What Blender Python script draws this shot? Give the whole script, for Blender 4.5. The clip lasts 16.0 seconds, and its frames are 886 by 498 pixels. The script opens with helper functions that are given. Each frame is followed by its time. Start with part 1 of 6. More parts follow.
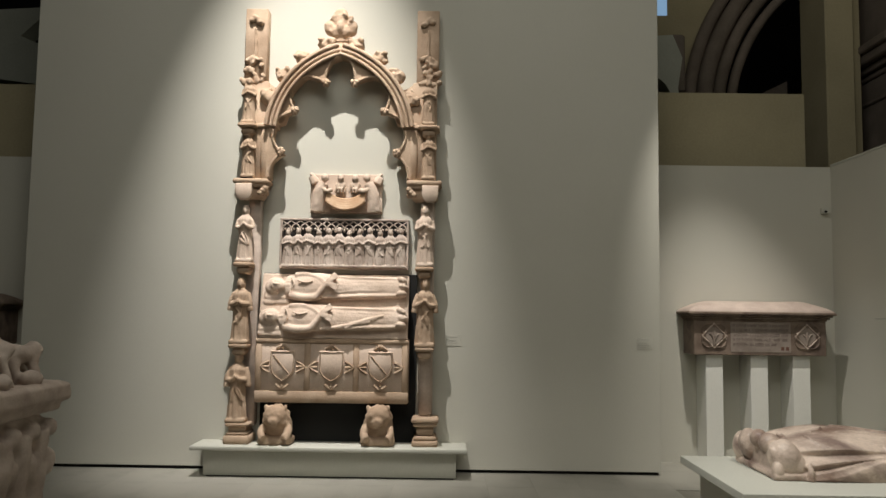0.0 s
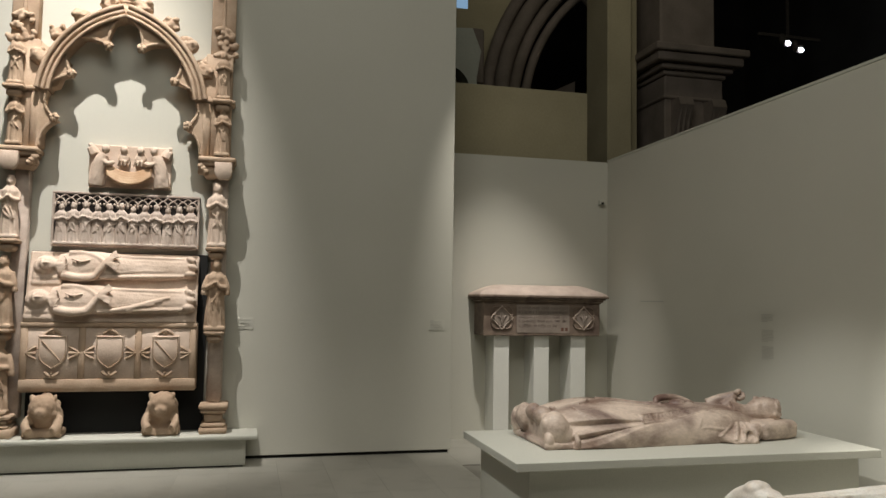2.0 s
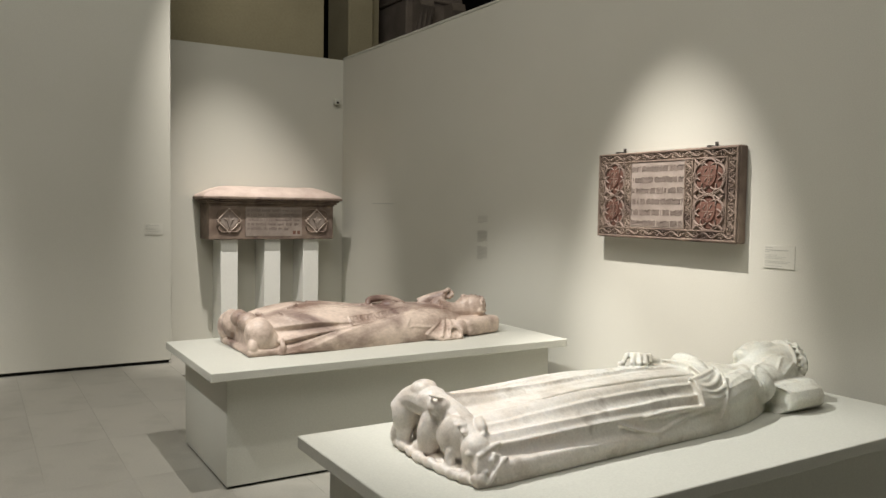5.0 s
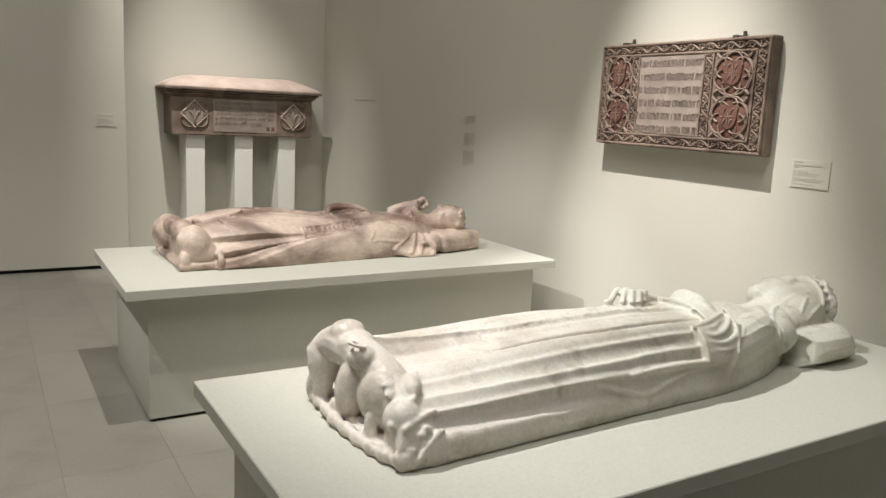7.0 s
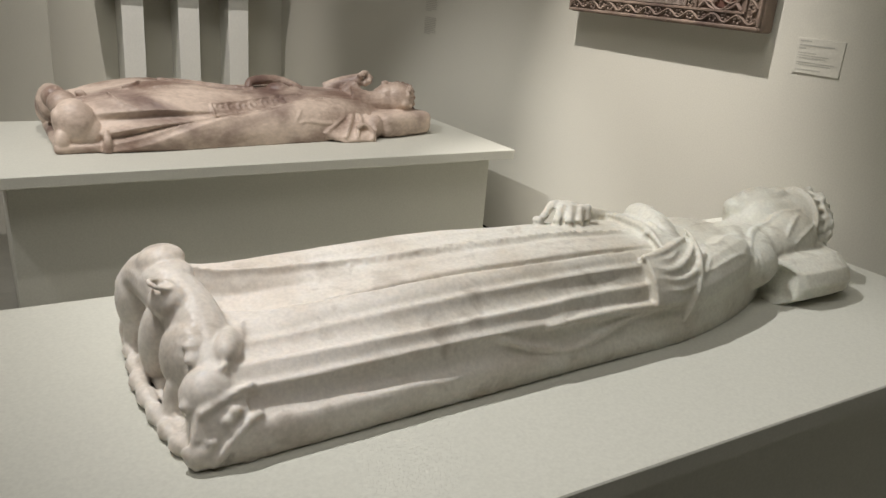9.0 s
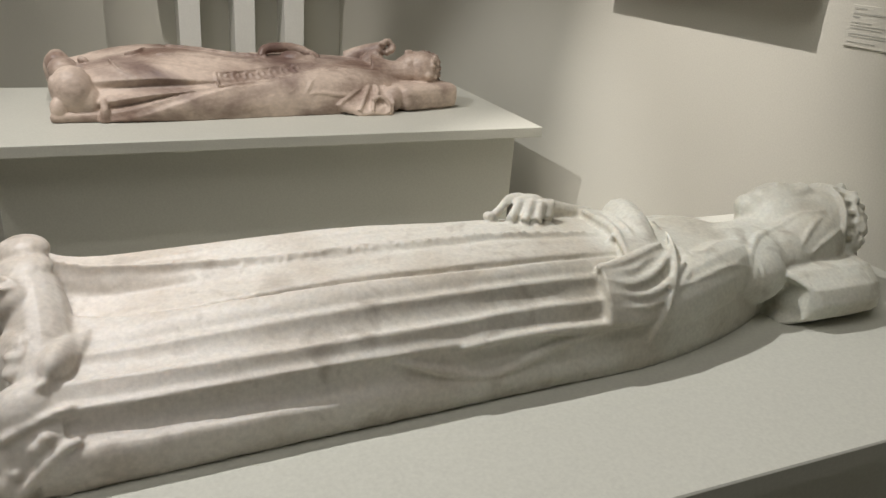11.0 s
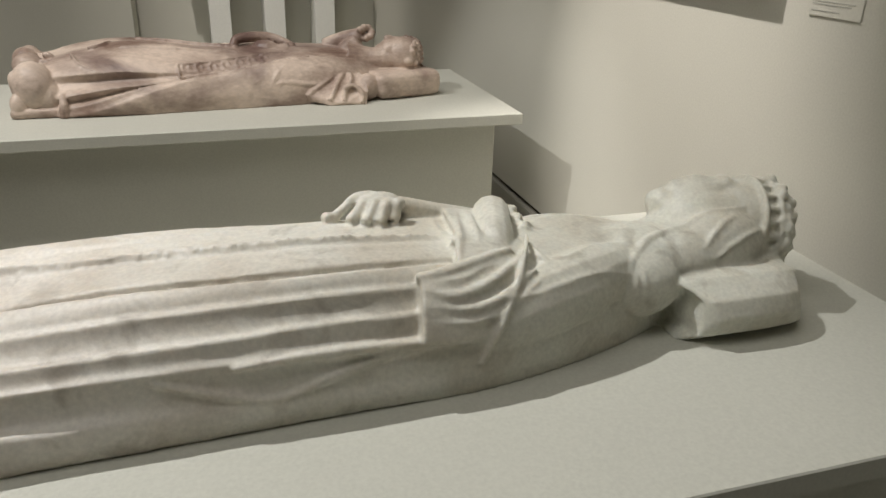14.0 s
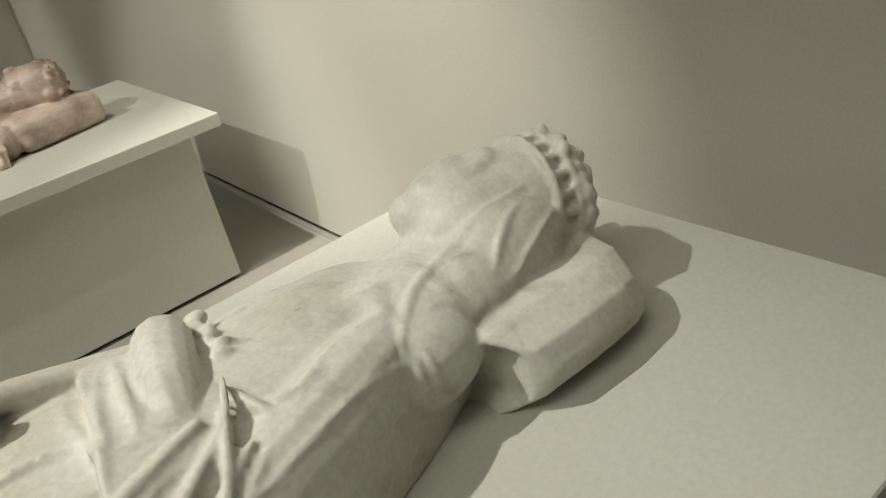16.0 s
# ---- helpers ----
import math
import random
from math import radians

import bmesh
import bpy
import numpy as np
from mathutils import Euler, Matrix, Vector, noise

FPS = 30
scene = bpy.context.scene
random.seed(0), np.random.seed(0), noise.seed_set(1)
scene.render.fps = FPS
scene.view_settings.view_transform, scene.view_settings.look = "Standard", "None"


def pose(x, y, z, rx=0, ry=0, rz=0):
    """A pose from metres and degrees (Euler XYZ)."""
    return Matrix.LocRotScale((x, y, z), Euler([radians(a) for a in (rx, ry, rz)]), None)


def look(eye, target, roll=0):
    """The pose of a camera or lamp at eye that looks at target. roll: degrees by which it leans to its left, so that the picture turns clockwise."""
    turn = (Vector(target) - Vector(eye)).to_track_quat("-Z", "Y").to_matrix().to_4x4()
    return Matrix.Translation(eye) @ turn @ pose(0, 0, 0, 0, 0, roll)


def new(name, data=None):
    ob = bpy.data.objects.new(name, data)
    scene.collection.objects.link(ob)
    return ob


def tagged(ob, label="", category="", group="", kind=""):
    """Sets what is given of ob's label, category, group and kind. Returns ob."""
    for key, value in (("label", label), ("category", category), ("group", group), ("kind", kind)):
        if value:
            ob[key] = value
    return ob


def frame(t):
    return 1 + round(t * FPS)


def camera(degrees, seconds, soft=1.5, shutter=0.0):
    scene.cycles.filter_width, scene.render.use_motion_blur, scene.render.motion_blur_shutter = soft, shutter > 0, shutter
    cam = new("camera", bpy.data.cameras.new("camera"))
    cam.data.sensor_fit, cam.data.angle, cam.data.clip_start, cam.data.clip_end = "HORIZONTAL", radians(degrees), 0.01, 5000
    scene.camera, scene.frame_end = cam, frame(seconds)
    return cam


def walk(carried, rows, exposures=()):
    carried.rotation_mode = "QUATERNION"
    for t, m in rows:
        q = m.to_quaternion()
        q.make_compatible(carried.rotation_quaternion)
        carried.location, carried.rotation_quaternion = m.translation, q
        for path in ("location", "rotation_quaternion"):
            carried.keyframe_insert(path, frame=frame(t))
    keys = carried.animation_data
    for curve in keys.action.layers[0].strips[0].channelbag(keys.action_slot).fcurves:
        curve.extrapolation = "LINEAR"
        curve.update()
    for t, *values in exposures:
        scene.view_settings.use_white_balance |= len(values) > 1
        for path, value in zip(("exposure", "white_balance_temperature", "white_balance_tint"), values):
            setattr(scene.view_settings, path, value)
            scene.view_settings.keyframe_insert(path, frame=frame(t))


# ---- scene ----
cam = camera(59.6, 16.0)
PATH = [
    (0, (0.432, 0.315, 1.459), (0.423, 2.309, 1.622), 0.8),
    (0.5, (0.464, 0.329, 1.42), (0.545, 2.321, 1.579), 0.9),
    (1, (0.471, 0.311, 1.417), (0.637, 2.298, 1.576), 0.6),
    (1.5, (0.484, 0.34, 1.443), (0.792, 2.311, 1.594), 0.8),
    (2, (0.522, 0.327, 1.433), (1.006, 2.263, 1.566), 0.9),
    (2.5, (0.594, 0.322, 1.413), (1.192, 2.227, 1.534), 0.4),
    (3, (0.619, 0.309, 1.425), (1.333, 2.175, 1.511), 0.6),
    (3.5, (0.649, 0.298, 1.435), (1.479, 2.118, 1.463), 0.4),
    (4, (0.717, 0.282, 1.415), (1.628, 2.063, 1.402), 0.3),
    (4.5, (0.795, 0.29, 1.417), (1.798, 2.019, 1.362), 0.3),
    (4.7, (0.832, 0.325, 1.428), (1.873, 2.031, 1.354), 0.6),
    (7, (1.383, 0.834, 1.393), (2.404, 2.518, 1.042), 2.7),
    (7.5, (1.532, 0.962, 1.368), (2.552, 2.628, 0.937), 1.9),
    (8, (1.676, 1.092, 1.38), (2.739, 2.703, 0.855), 3.6),
    (8.5, (1.766, 1.15, 1.374), (2.86, 2.713, 0.773), 4.1),
    (9, (1.911, 1.17, 1.369), (2.908, 2.772, 0.704), 4.5),
    (11.5, (2.421, 1.229, 1.374), (3.159, 2.926, 0.616), 4.8),
    (12, (2.54, 1.213, 1.367), (3.178, 2.951, 0.61), 6.0),
    (12.5, (2.65, 1.159, 1.379), (3.122, 2.936, 0.592), 6.5),
    (13, (2.729, 1.103, 1.389), (3.178, 2.874, 0.576), 4.1),
    (13.5, (2.779, 1.112, 1.384), (3.264, 2.875, 0.574), 2.8),
    (14, (2.845, 1.206, 1.366), (3.402, 2.953, 0.567), 1.4),
    (14.5, (2.967, 1.339, 1.363), (3.649, 3.007, 0.496), -2.5),
    (15, (3.031, 1.447, 1.34), (3.884, 3.002, 0.416), -4.1),
    (15.5, (3.122, 1.578, 1.302), (4.032, 3.082, 0.348), -8.3),
    (16, (3.228, 1.693, 1.299), (4.202, 3.151, 0.337), -12.9),
]
walk(cam, [(t, look(eye, target, roll)) for t, eye, target, roll in PATH],
     [(0.0, -0.68, 6500, 10), (1.0, -0.68, 6500, 10), (2.0, -0.68, 6500, 10), (2.5, -0.5, 6480, 10), (3.0, -0.25, 6450, 11), (3.5, -0.08, 6420, 11), (4.5, -0.03, 6400, 12), (7.0, -0.05, 6380, 12.5), (8.0, -0.28, 6380, 13),
      (9.0, -0.45, 6380, 14), (11.5, -0.53, 6360, 14), (13.0, -0.54, 6360, 14), (14.5, -0.56, 6400, 11.5), (15.5, -0.53, 6470, 9.5), (16.0, -0.50, 6600, 8)])

# ---------------------------------------------------------------- world and lamps
world = bpy.data.worlds.new("hall_gloom")
scene.world = world
world.use_nodes = True
world.node_tree.nodes["Background"].inputs[0].default_value = (0.9, 0.93, 0.85, 1)
world.node_tree.nodes["Background"].inputs[1].default_value = 0.02


def spot(name, eye, target, watts, cone, blend=0.6, colour=(1.0, 0.93, 0.82), radius=0.035):
    data = bpy.data.lights.new(name, "SPOT")
    data.energy, data.spot_size, data.spot_blend = watts, radians(cone), blend
    data.color, data.shadow_soft_size = colour, radius
    ob = new(name, data)
    ob.matrix_world = look(eye, target)
    return ob


def flood(name, eye, target, watts, sx, sy, colour):
    data = bpy.data.lights.new(name, "AREA")
    data.shape, data.size, data.size_y, data.energy, data.color = "RECTANGLE", sx, sy, watts, colour
    ob = new(name, data)
    ob.matrix_world = look(eye, target)
    return ob


WARM, NEUTRAL = (1.0, 0.94, 0.86), (1.0, 0.985, 0.93)
spot("track_spot_tomb", (-0.85, 5.2, 8.3), (-0.88, 7.50, 2.2), 5300, 34, 1.0, (1.0, 0.95, 0.89))
# Weak frontal fill added for the tomb's slab and chest; source unseen.
spot("track_spot_tomb_front", (-0.57, 3.6, 6.6), (-0.58, 7.45, 1.6), 230, 18, 1.0, WARM)
spot("track_spot_ossuary", (2.43, 6.3, 5.5), (3.48, 8.0, -0.1), 1250, 35, 1.0, WARM)
spot("track_spot_plaque", (2.4, 3.55, 5.0), (4.37, 3.52, 0.62), 1750, 26, 1.0, WARM)
spot("track_spot_far_effigy", (-0.4, 3.5, 4.9), (3.0, 4.6, 0.7), 760, 30, 0.6, NEUTRAL)
spot("track_spot_near_effigy", (1.45, 4.0, 4.75), (2.95, 2.52, 0.7), 930, 35, 0.9, NEUTRAL)
spot("track_spot_middle", (2.35, 3.25, 5.0), (2.1, 4.9, 0.0), 380, 63, 0.7, WARM)
# Added fill lamp for the room's general brightness, with no known fixture.
flood("hall_flood", (0.3, 1.6, 7.2), (1.9, 5.4, 1.6), 235, 5, 3, (1.0, 0.97, 0.87))
# Unseen lamp added to lift the column and arch of the hall.
flood("hall_lamp_far", (5.2, 7.2, 9.5), (5.2, 10.5, 4.5), 40, 2, 1, (1.0, 0.92, 0.7))

# ---------------------------------------------------------------- materials


def material(name, colours, scale=4.0, rough=0.6, bump=0.2, grain=60.0, detail_bump=0.0, stain=None, stain_scale=1.5,
             stain_low=0.5, stain_high=0.7, contrast=(0.3, 0.7), per_piece=0.0, stretch=(1, 1, 1), spec=0.4, speck_mix=0.22):
    """Two scales of colour and relief in object space; an optional stain colour over it."""
    m = bpy.data.materials.new(name)
    m.use_nodes = True
    n, link = m.node_tree.nodes, m.node_tree.links.new
    bsdf = n["Principled BSDF"]
    co = n.new("ShaderNodeTexCoord")
    mp = n.new("ShaderNodeMapping")
    mp.inputs["Scale"].default_value = stretch
    link(co.outputs["Object"], mp.inputs[0])
    big = n.new("ShaderNodeTexNoise")
    big.inputs["Scale"].default_value, big.inputs["Detail"].default_value = scale, 6
    link(mp.outputs[0], big.inputs["Vector"])
    ramp = n.new("ShaderNodeValToRGB")
    ramp.color_ramp.elements[0].position, ramp.color_ramp.elements[1].position = contrast
    ramp.color_ramp.elements[0].color = (*colours[0], 1)
    ramp.color_ramp.elements[1].color = (*colours[1], 1)
    link(big.outputs["Fac"], ramp.inputs[0])
    colour = ramp.outputs[0]
    fine = n.new("ShaderNodeTexNoise")
    fine.inputs["Scale"].default_value, fine.inputs["Detail"].default_value = grain, 5
    link(mp.outputs[0], fine.inputs["Vector"])
    if stain:
        st = n.new("ShaderNodeTexNoise")
        st.inputs["Scale"].default_value, st.inputs["Detail"].default_value, st.inputs["Distortion"].default_value = stain_scale, 7, 0.6
        sm = n.new("ShaderNodeMapping")
        sm.inputs["Location"].default_value, sm.inputs["Scale"].default_value = (3.7, 1.3, 8.1), stretch
        link(co.outputs["Object"], sm.inputs[0])
        link(sm.outputs[0], st.inputs["Vector"])
        rng = n.new("ShaderNodeMapRange")
        rng.inputs["From Min"].default_value, rng.inputs["From Max"].default_value = stain_low, stain_high
        link(st.outputs["Fac"], rng.inputs["Value"])
        mix = n.new("ShaderNodeMix")
        mix.data_type = "RGBA"
        link(rng.outputs[0], mix.inputs[0])
        link(colour, mix.inputs[6])
        mix.inputs[7].default_value = (*stain, 1)
        colour = mix.outputs[2]
    speck = n.new("ShaderNodeMix")
    speck.data_type, speck.blend_type = "RGBA", "MULTIPLY"
    speck.inputs[0].default_value = speck_mix
    link(colour, speck.inputs[6])
    link(fine.outputs["Fac"], speck.inputs[7])
    gain = n.new("ShaderNodeMix")
    gain.data_type, gain.blend_type = "RGBA", "MULTIPLY"
    gain.inputs[0].default_value = 1.0
    link(speck.outputs[2], gain.inputs[6])
    gain.inputs[7].default_value = (*(3 * (1 + 0.55 * speck_mix,)), 1)
    colour = gain.outputs[2]
    if per_piece:
        info = n.new("ShaderNodeObjectInfo")
        rp = n.new("ShaderNodeMapRange")
        rp.inputs["To Min"].default_value, rp.inputs["To Max"].default_value = 1 - per_piece, 1 + per_piece
        link(info.outputs["Random"], rp.inputs["Value"])
        pm = n.new("ShaderNodeMix")
        pm.data_type, pm.blend_type = "RGBA", "MULTIPLY"
        pm.inputs[0].default_value = 1.0
        link(colour, pm.inputs[6])
        link(rp.outputs[0], pm.inputs[7])
        colour = pm.outputs[2]
    link(colour, bsdf.inputs["Base Color"])
    rr = n.new("ShaderNodeMapRange")
    rr.inputs["To Min"].default_value, rr.inputs["To Max"].default_value = rough - 0.1, rough + 0.12
    link(big.outputs["Fac"], rr.inputs["Value"])
    link(rr.outputs[0], bsdf.inputs["Roughness"])
    bsdf.inputs["Specular IOR Level"].default_value = spec
    last = None
    for tex, strength, dist in ((big, detail_bump, 0.02), (fine, bump, 0.004)):
        if strength:
            b = n.new("ShaderNodeBump")
            b.inputs["Strength"].default_value, b.inputs["Distance"].default_value = strength, dist
            link(tex.outputs["Fac"], b.inputs["Height"])
            if last:
                link(last.outputs[0], b.inputs["Normal"])
            last = b
    if last:
        link(last.outputs[0], bsdf.inputs["Normal"])
    return m


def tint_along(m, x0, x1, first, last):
    """A veined stone whose cast drifts along its length, partly painting in lamp colour."""
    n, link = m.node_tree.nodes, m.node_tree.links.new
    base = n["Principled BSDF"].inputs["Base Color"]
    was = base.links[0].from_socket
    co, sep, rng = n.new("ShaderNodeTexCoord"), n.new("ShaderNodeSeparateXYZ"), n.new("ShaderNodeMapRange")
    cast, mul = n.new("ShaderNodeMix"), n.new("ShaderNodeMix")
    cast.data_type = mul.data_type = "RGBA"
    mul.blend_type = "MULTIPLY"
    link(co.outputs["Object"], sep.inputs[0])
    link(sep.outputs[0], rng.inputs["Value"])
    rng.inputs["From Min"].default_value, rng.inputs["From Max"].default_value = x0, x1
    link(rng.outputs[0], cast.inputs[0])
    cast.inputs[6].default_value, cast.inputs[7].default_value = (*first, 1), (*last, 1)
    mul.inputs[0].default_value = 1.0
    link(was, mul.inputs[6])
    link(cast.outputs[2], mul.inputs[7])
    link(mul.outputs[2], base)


def glow(name, colour, strength):
    m = bpy.data.materials.new(name)
    m.use_nodes = True
    b = m.node_tree.nodes["Principled BSDF"]
    b.inputs["Base Color"].default_value = (0.1, 0.1, 0.1, 1)
    b.inputs["Emission Color"].default_value, b.inputs["Emission Strength"].default_value = (*colour, 1), strength
    return m


PAINT = material("gallery_paint", ((0.56, 0.55, 0.48), (0.60, 0.59, 0.52)), 0.7, 0.75, 0.03, 180, spec=0.2)
PLINTH = material("plinth_paint", ((0.53, 0.53, 0.468), (0.57, 0.57, 0.503)), 1.2, 0.5, 0.006, 140, spec=0.35)
WHITEPAINT = material("white_post_paint", ((0.76, 0.76, 0.71), (0.80, 0.80, 0.75)), 1.2, 0.5, 0.006, 140, spec=0.35)
TILE = material("floor_tile", ((0.33, 0.32, 0.28), (0.38, 0.368, 0.32)), 2.5, 0.42, 0.1, 90, per_piece=0.04, stain=(0.30, 0.29, 0.25), stain_scale=3, stain_low=0.55, stain_high=0.8)
GROUT = material("floor_grout", ((0.24, 0.23, 0.195), (0.28, 0.27, 0.23)), 6, 0.8, 0.2, 90)
GAP = material("near_black_fill", ((0.008, 0.008, 0.0075), (0.014, 0.014, 0.013)), 3, 0.8, 0.1, 60)
MARBLE = material("white_marble", ((0.60, 0.56, 0.485), (0.71, 0.69, 0.625)), 5.5, 0.46, 0.12, 120, 0.06, stain=(0.39, 0.355, 0.295), stain_scale=14, stain_low=0.57, stain_high=0.80, contrast=(0.34, 0.58), speck_mix=0.34)
# Pinker feet, greener head: partly the two lamps' colour put into the stone.
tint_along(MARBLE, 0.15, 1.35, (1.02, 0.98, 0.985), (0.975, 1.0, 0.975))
MARBLE.node_tree.nodes["Principled BSDF"].inputs["Subsurface Weight"].default_value = 0.22
MARBLE.node_tree.nodes["Principled BSDF"].inputs["Subsurface Radius"].default_value = (0.012, 0.010, 0.008)
MARBLE.node_tree.nodes["Principled BSDF"].inputs["Subsurface Scale"].default_value = 1.0
ALABASTER = material("veined_alabaster", ((0.20, 0.13, 0.10), (0.62, 0.505, 0.42)), 5, 0.42, 0.3, 80, 0.15, stain=(0.15, 0.095, 0.08), stain_scale=3.6, stain_low=0.52, stain_high=0.72, stretch=(0.6, 1, 1), contrast=(0.36, 0.56), speck_mix=0.35)
SANDSTONE = material("sandstone", ((0.34, 0.235, 0.155), (0.50, 0.37, 0.265)), 5, 0.8, 0.5, 70, 0.25, stain=(0.55, 0.42, 0.31), stain_scale=2.2, stain_low=0.5, stain_high=0.75)
PALESTONE = material("pale_limestone", ((0.52, 0.40, 0.31), (0.70, 0.57, 0.47)), 5, 0.8, 0.45, 70, 0.25)
GREYSTONE = material("grey_marble_relief", ((0.36, 0.285, 0.235), (0.58, 0.49, 0.42)), 7, 0.7, 0.4, 80, 0.2)
DARKSTONE = material("dark_relief_ground", ((0.05, 0.045, 0.045), (0.09, 0.08, 0.08)), 7, 0.7, 0.4, 80, 0.2)
BROWNSTONE = material("brown_stained_limestone", ((0.14, 0.10, 0.075), (0.26, 0.198, 0.155)), 8, 0.75, 0.5, 90, 0.3, stain=(0.09, 0.06, 0.05), stain_scale=5, stain_low=0.52, stain_high=0.75)
SLABSTONE = material("worn_inscription_stone", ((0.22, 0.178, 0.15), (0.34, 0.285, 0.245)), 7, 0.7, 0.4, 90, 0.2)
REDTRACE = material("red_painted_stone", ((0.10, 0.045, 0.033), (0.17, 0.085, 0.06)), 9, 0.75, 0.4, 90, 0.2)
TRACERY = material("carved_tracery_stone", ((0.17, 0.12, 0.095), (0.30, 0.23, 0.19)), 8, 0.75, 0.5, 90, 0.3)
LETTER = material("worn_letter_stone", ((0.16, 0.125, 0.105), (0.25, 0.20, 0.17)), 9, 0.75, 0.4, 90, 0.2)
LIDSTONE = material("weathered_pink_limestone", ((0.38, 0.30, 0.255), (0.58, 0.48, 0.415)), 4, 0.7, 0.4, 80, 0.2)
CARD = material("label_card", ((0.57, 0.56, 0.49), (0.61, 0.60, 0.53)), 6, 0.6, 0.0, 90)
INK = material("printed_ink", ((0.40, 0.40, 0.36), (0.44, 0.44, 0.39)), 6, 0.6, 0.0, 90)
FAINT = material("faint_print", ((0.42, 0.41, 0.36), (0.45, 0.44, 0.39)), 6, 0.7, 0.0, 90)
HALLPLASTER = material("hall_plaster", ((0.34, 0.30, 0.19), (0.42, 0.37, 0.24)), 1.2, 0.85, 0.2, 40)
HALLSTONE = material("hall_stone", ((0.15, 0.125, 0.10), (0.24, 0.20, 0.17)), 2.5, 0.85, 0.3, 40)
HALLDARK = material("unlit_hall_black", ((0.015, 0.015, 0.016), (0.03, 0.03, 0.032)), 1.5, 0.9, 0.1, 30)
METAL = material("dark_iron", ((0.05, 0.045, 0.04), (0.09, 0.08, 0.07)), 20, 0.5, 0.1, 90)
OCHRE = material("ochre_painted_stone", ((0.40, 0.24, 0.13), (0.56, 0.40, 0.27)), 9, 0.75, 0.3, 90)

# ---------------------------------------------------------------- mesh helpers


def finish(bm, name, mat, smooth=None):
    if isinstance(bm, bpy.types.Mesh):
        bm.name = name
        bm.shade_smooth()
        bm.materials.clear()
        bm.materials.append(mat)
        return bm
    me = bpy.data.meshes.new(name)
    bmesh.ops.recalc_face_normals(bm, faces=bm.faces)
    if smooth is not None:
        for f in bm.faces:
            f.smooth = True
        for e in bm.edges:
            if len(e.link_faces) == 2 and e.calc_face_angle(0) > radians(smooth):
                e.smooth = False
    bm.to_mesh(me)
    bm.free()
    me.materials.append(mat)
    return me


def thing(name, bm, mat, label="", category="", group="", kind="", smooth=None, at=None):
    ob = new(name, finish(bm, name, mat, smooth))
    if at is not None:
        ob.matrix_world = at
    return tagged(ob, label, category, group, kind)


def holder(name, at, label, category, group="", kind=""):
    ob = new(name)
    ob.empty_display_size = 0.1
    ob.matrix_world = at
    return tagged(ob, label, category, group, kind)


def part(name, bm, mat, parent, label="", smooth=None, kind=""):
    """The bmesh is in the space of the parent thing."""
    ob = new(name, finish(bm, name, mat, smooth))
    ob.parent = parent
    return tagged(ob, label, kind=kind)


def box(x0, x1, y0, y1, z0, z1, bevel=0.0, bm=None, seg=1):
    own = bmesh.new()
    bmesh.ops.create_cube(own, size=1)
    for v in own.verts:
        v.co = Vector((x0 + (v.co.x + 0.5) * (x1 - x0), y0 + (v.co.y + 0.5) * (y1 - y0), z0 + (v.co.z + 0.5) * (z1 - z0)))
    if bevel:
        bmesh.ops.bevel(own, geom=own.edges[:], offset=bevel, segments=seg, affect="EDGES", profile=0.5)
    return join(bm, own)


def join(bm, own):
    if bm is None:
        return own
    me = bpy.data.meshes.new("tmp")
    own.to_mesh(me)
    own.free()
    bm.from_mesh(me)
    bpy.data.meshes.remove(me)
    return bm


def ell(bm, c, r, rot=(0, 0, 0), u=16, v=10):
    m = Matrix.LocRotScale(Vector(c), Euler([radians(a) for a in rot]), Vector(r))
    top, low = bm.verts.new(m @ Vector((0, 0, 1))), bm.verts.new(m @ Vector((0, 0, -1)))
    rings = []
    for i in range(1, v):
        w = math.pi * i / v
        rings.append([bm.verts.new(m @ Vector((math.sin(w) * math.cos(2 * math.pi * j / u), math.sin(w) * math.sin(2 * math.pi * j / u), math.cos(w)))) for j in range(u)])
    for j in range(u):
        bm.faces.new((top, rings[0][j], rings[0][(j + 1) % u]))
        bm.faces.new((low, rings[-1][(j + 1) % u], rings[-1][j]))
    for s, q in zip(rings, rings[1:]):
        for j in range(u):
            bm.faces.new((s[j], q[j], q[(j + 1) % u], s[(j + 1) % u]))
    return bm


def tube(bm, pts, radii, sides=10, flat=1.0):
    """A closed tube through the points, with a radius for each of them and rounded ends."""
    pts = [Vector(p) for p in pts]
    if not hasattr(radii, "__len__"):
        radii = [radii] * len(pts)
    rings = []
    up = Vector((0, 0, 1))
    for i, p in enumerate(pts):
        d = (pts[min(i + 1, len(pts) - 1)] - pts[max(i - 1, 0)]).normalized()
        a = d.cross(up)
        if a.length < 0.1:
            a = d.cross(Vector((0, 1, 0)))
        a.normalize()
        b = a.cross(d)
        rings.append([bm.verts.new(p + radii[i] * (math.cos(w) * a + flat * math.sin(w) * b)) for w in (2 * math.pi * k / sides for k in range(sides))])
    for r, q in zip(rings, rings[1:]):
        for k in range(sides):
            bm.faces.new((r[k], r[(k + 1) % sides], q[(k + 1) % sides], q[k]))
    bm.faces.new(rings[0][::-1])
    bm.faces.new(rings[-1])
    return bm


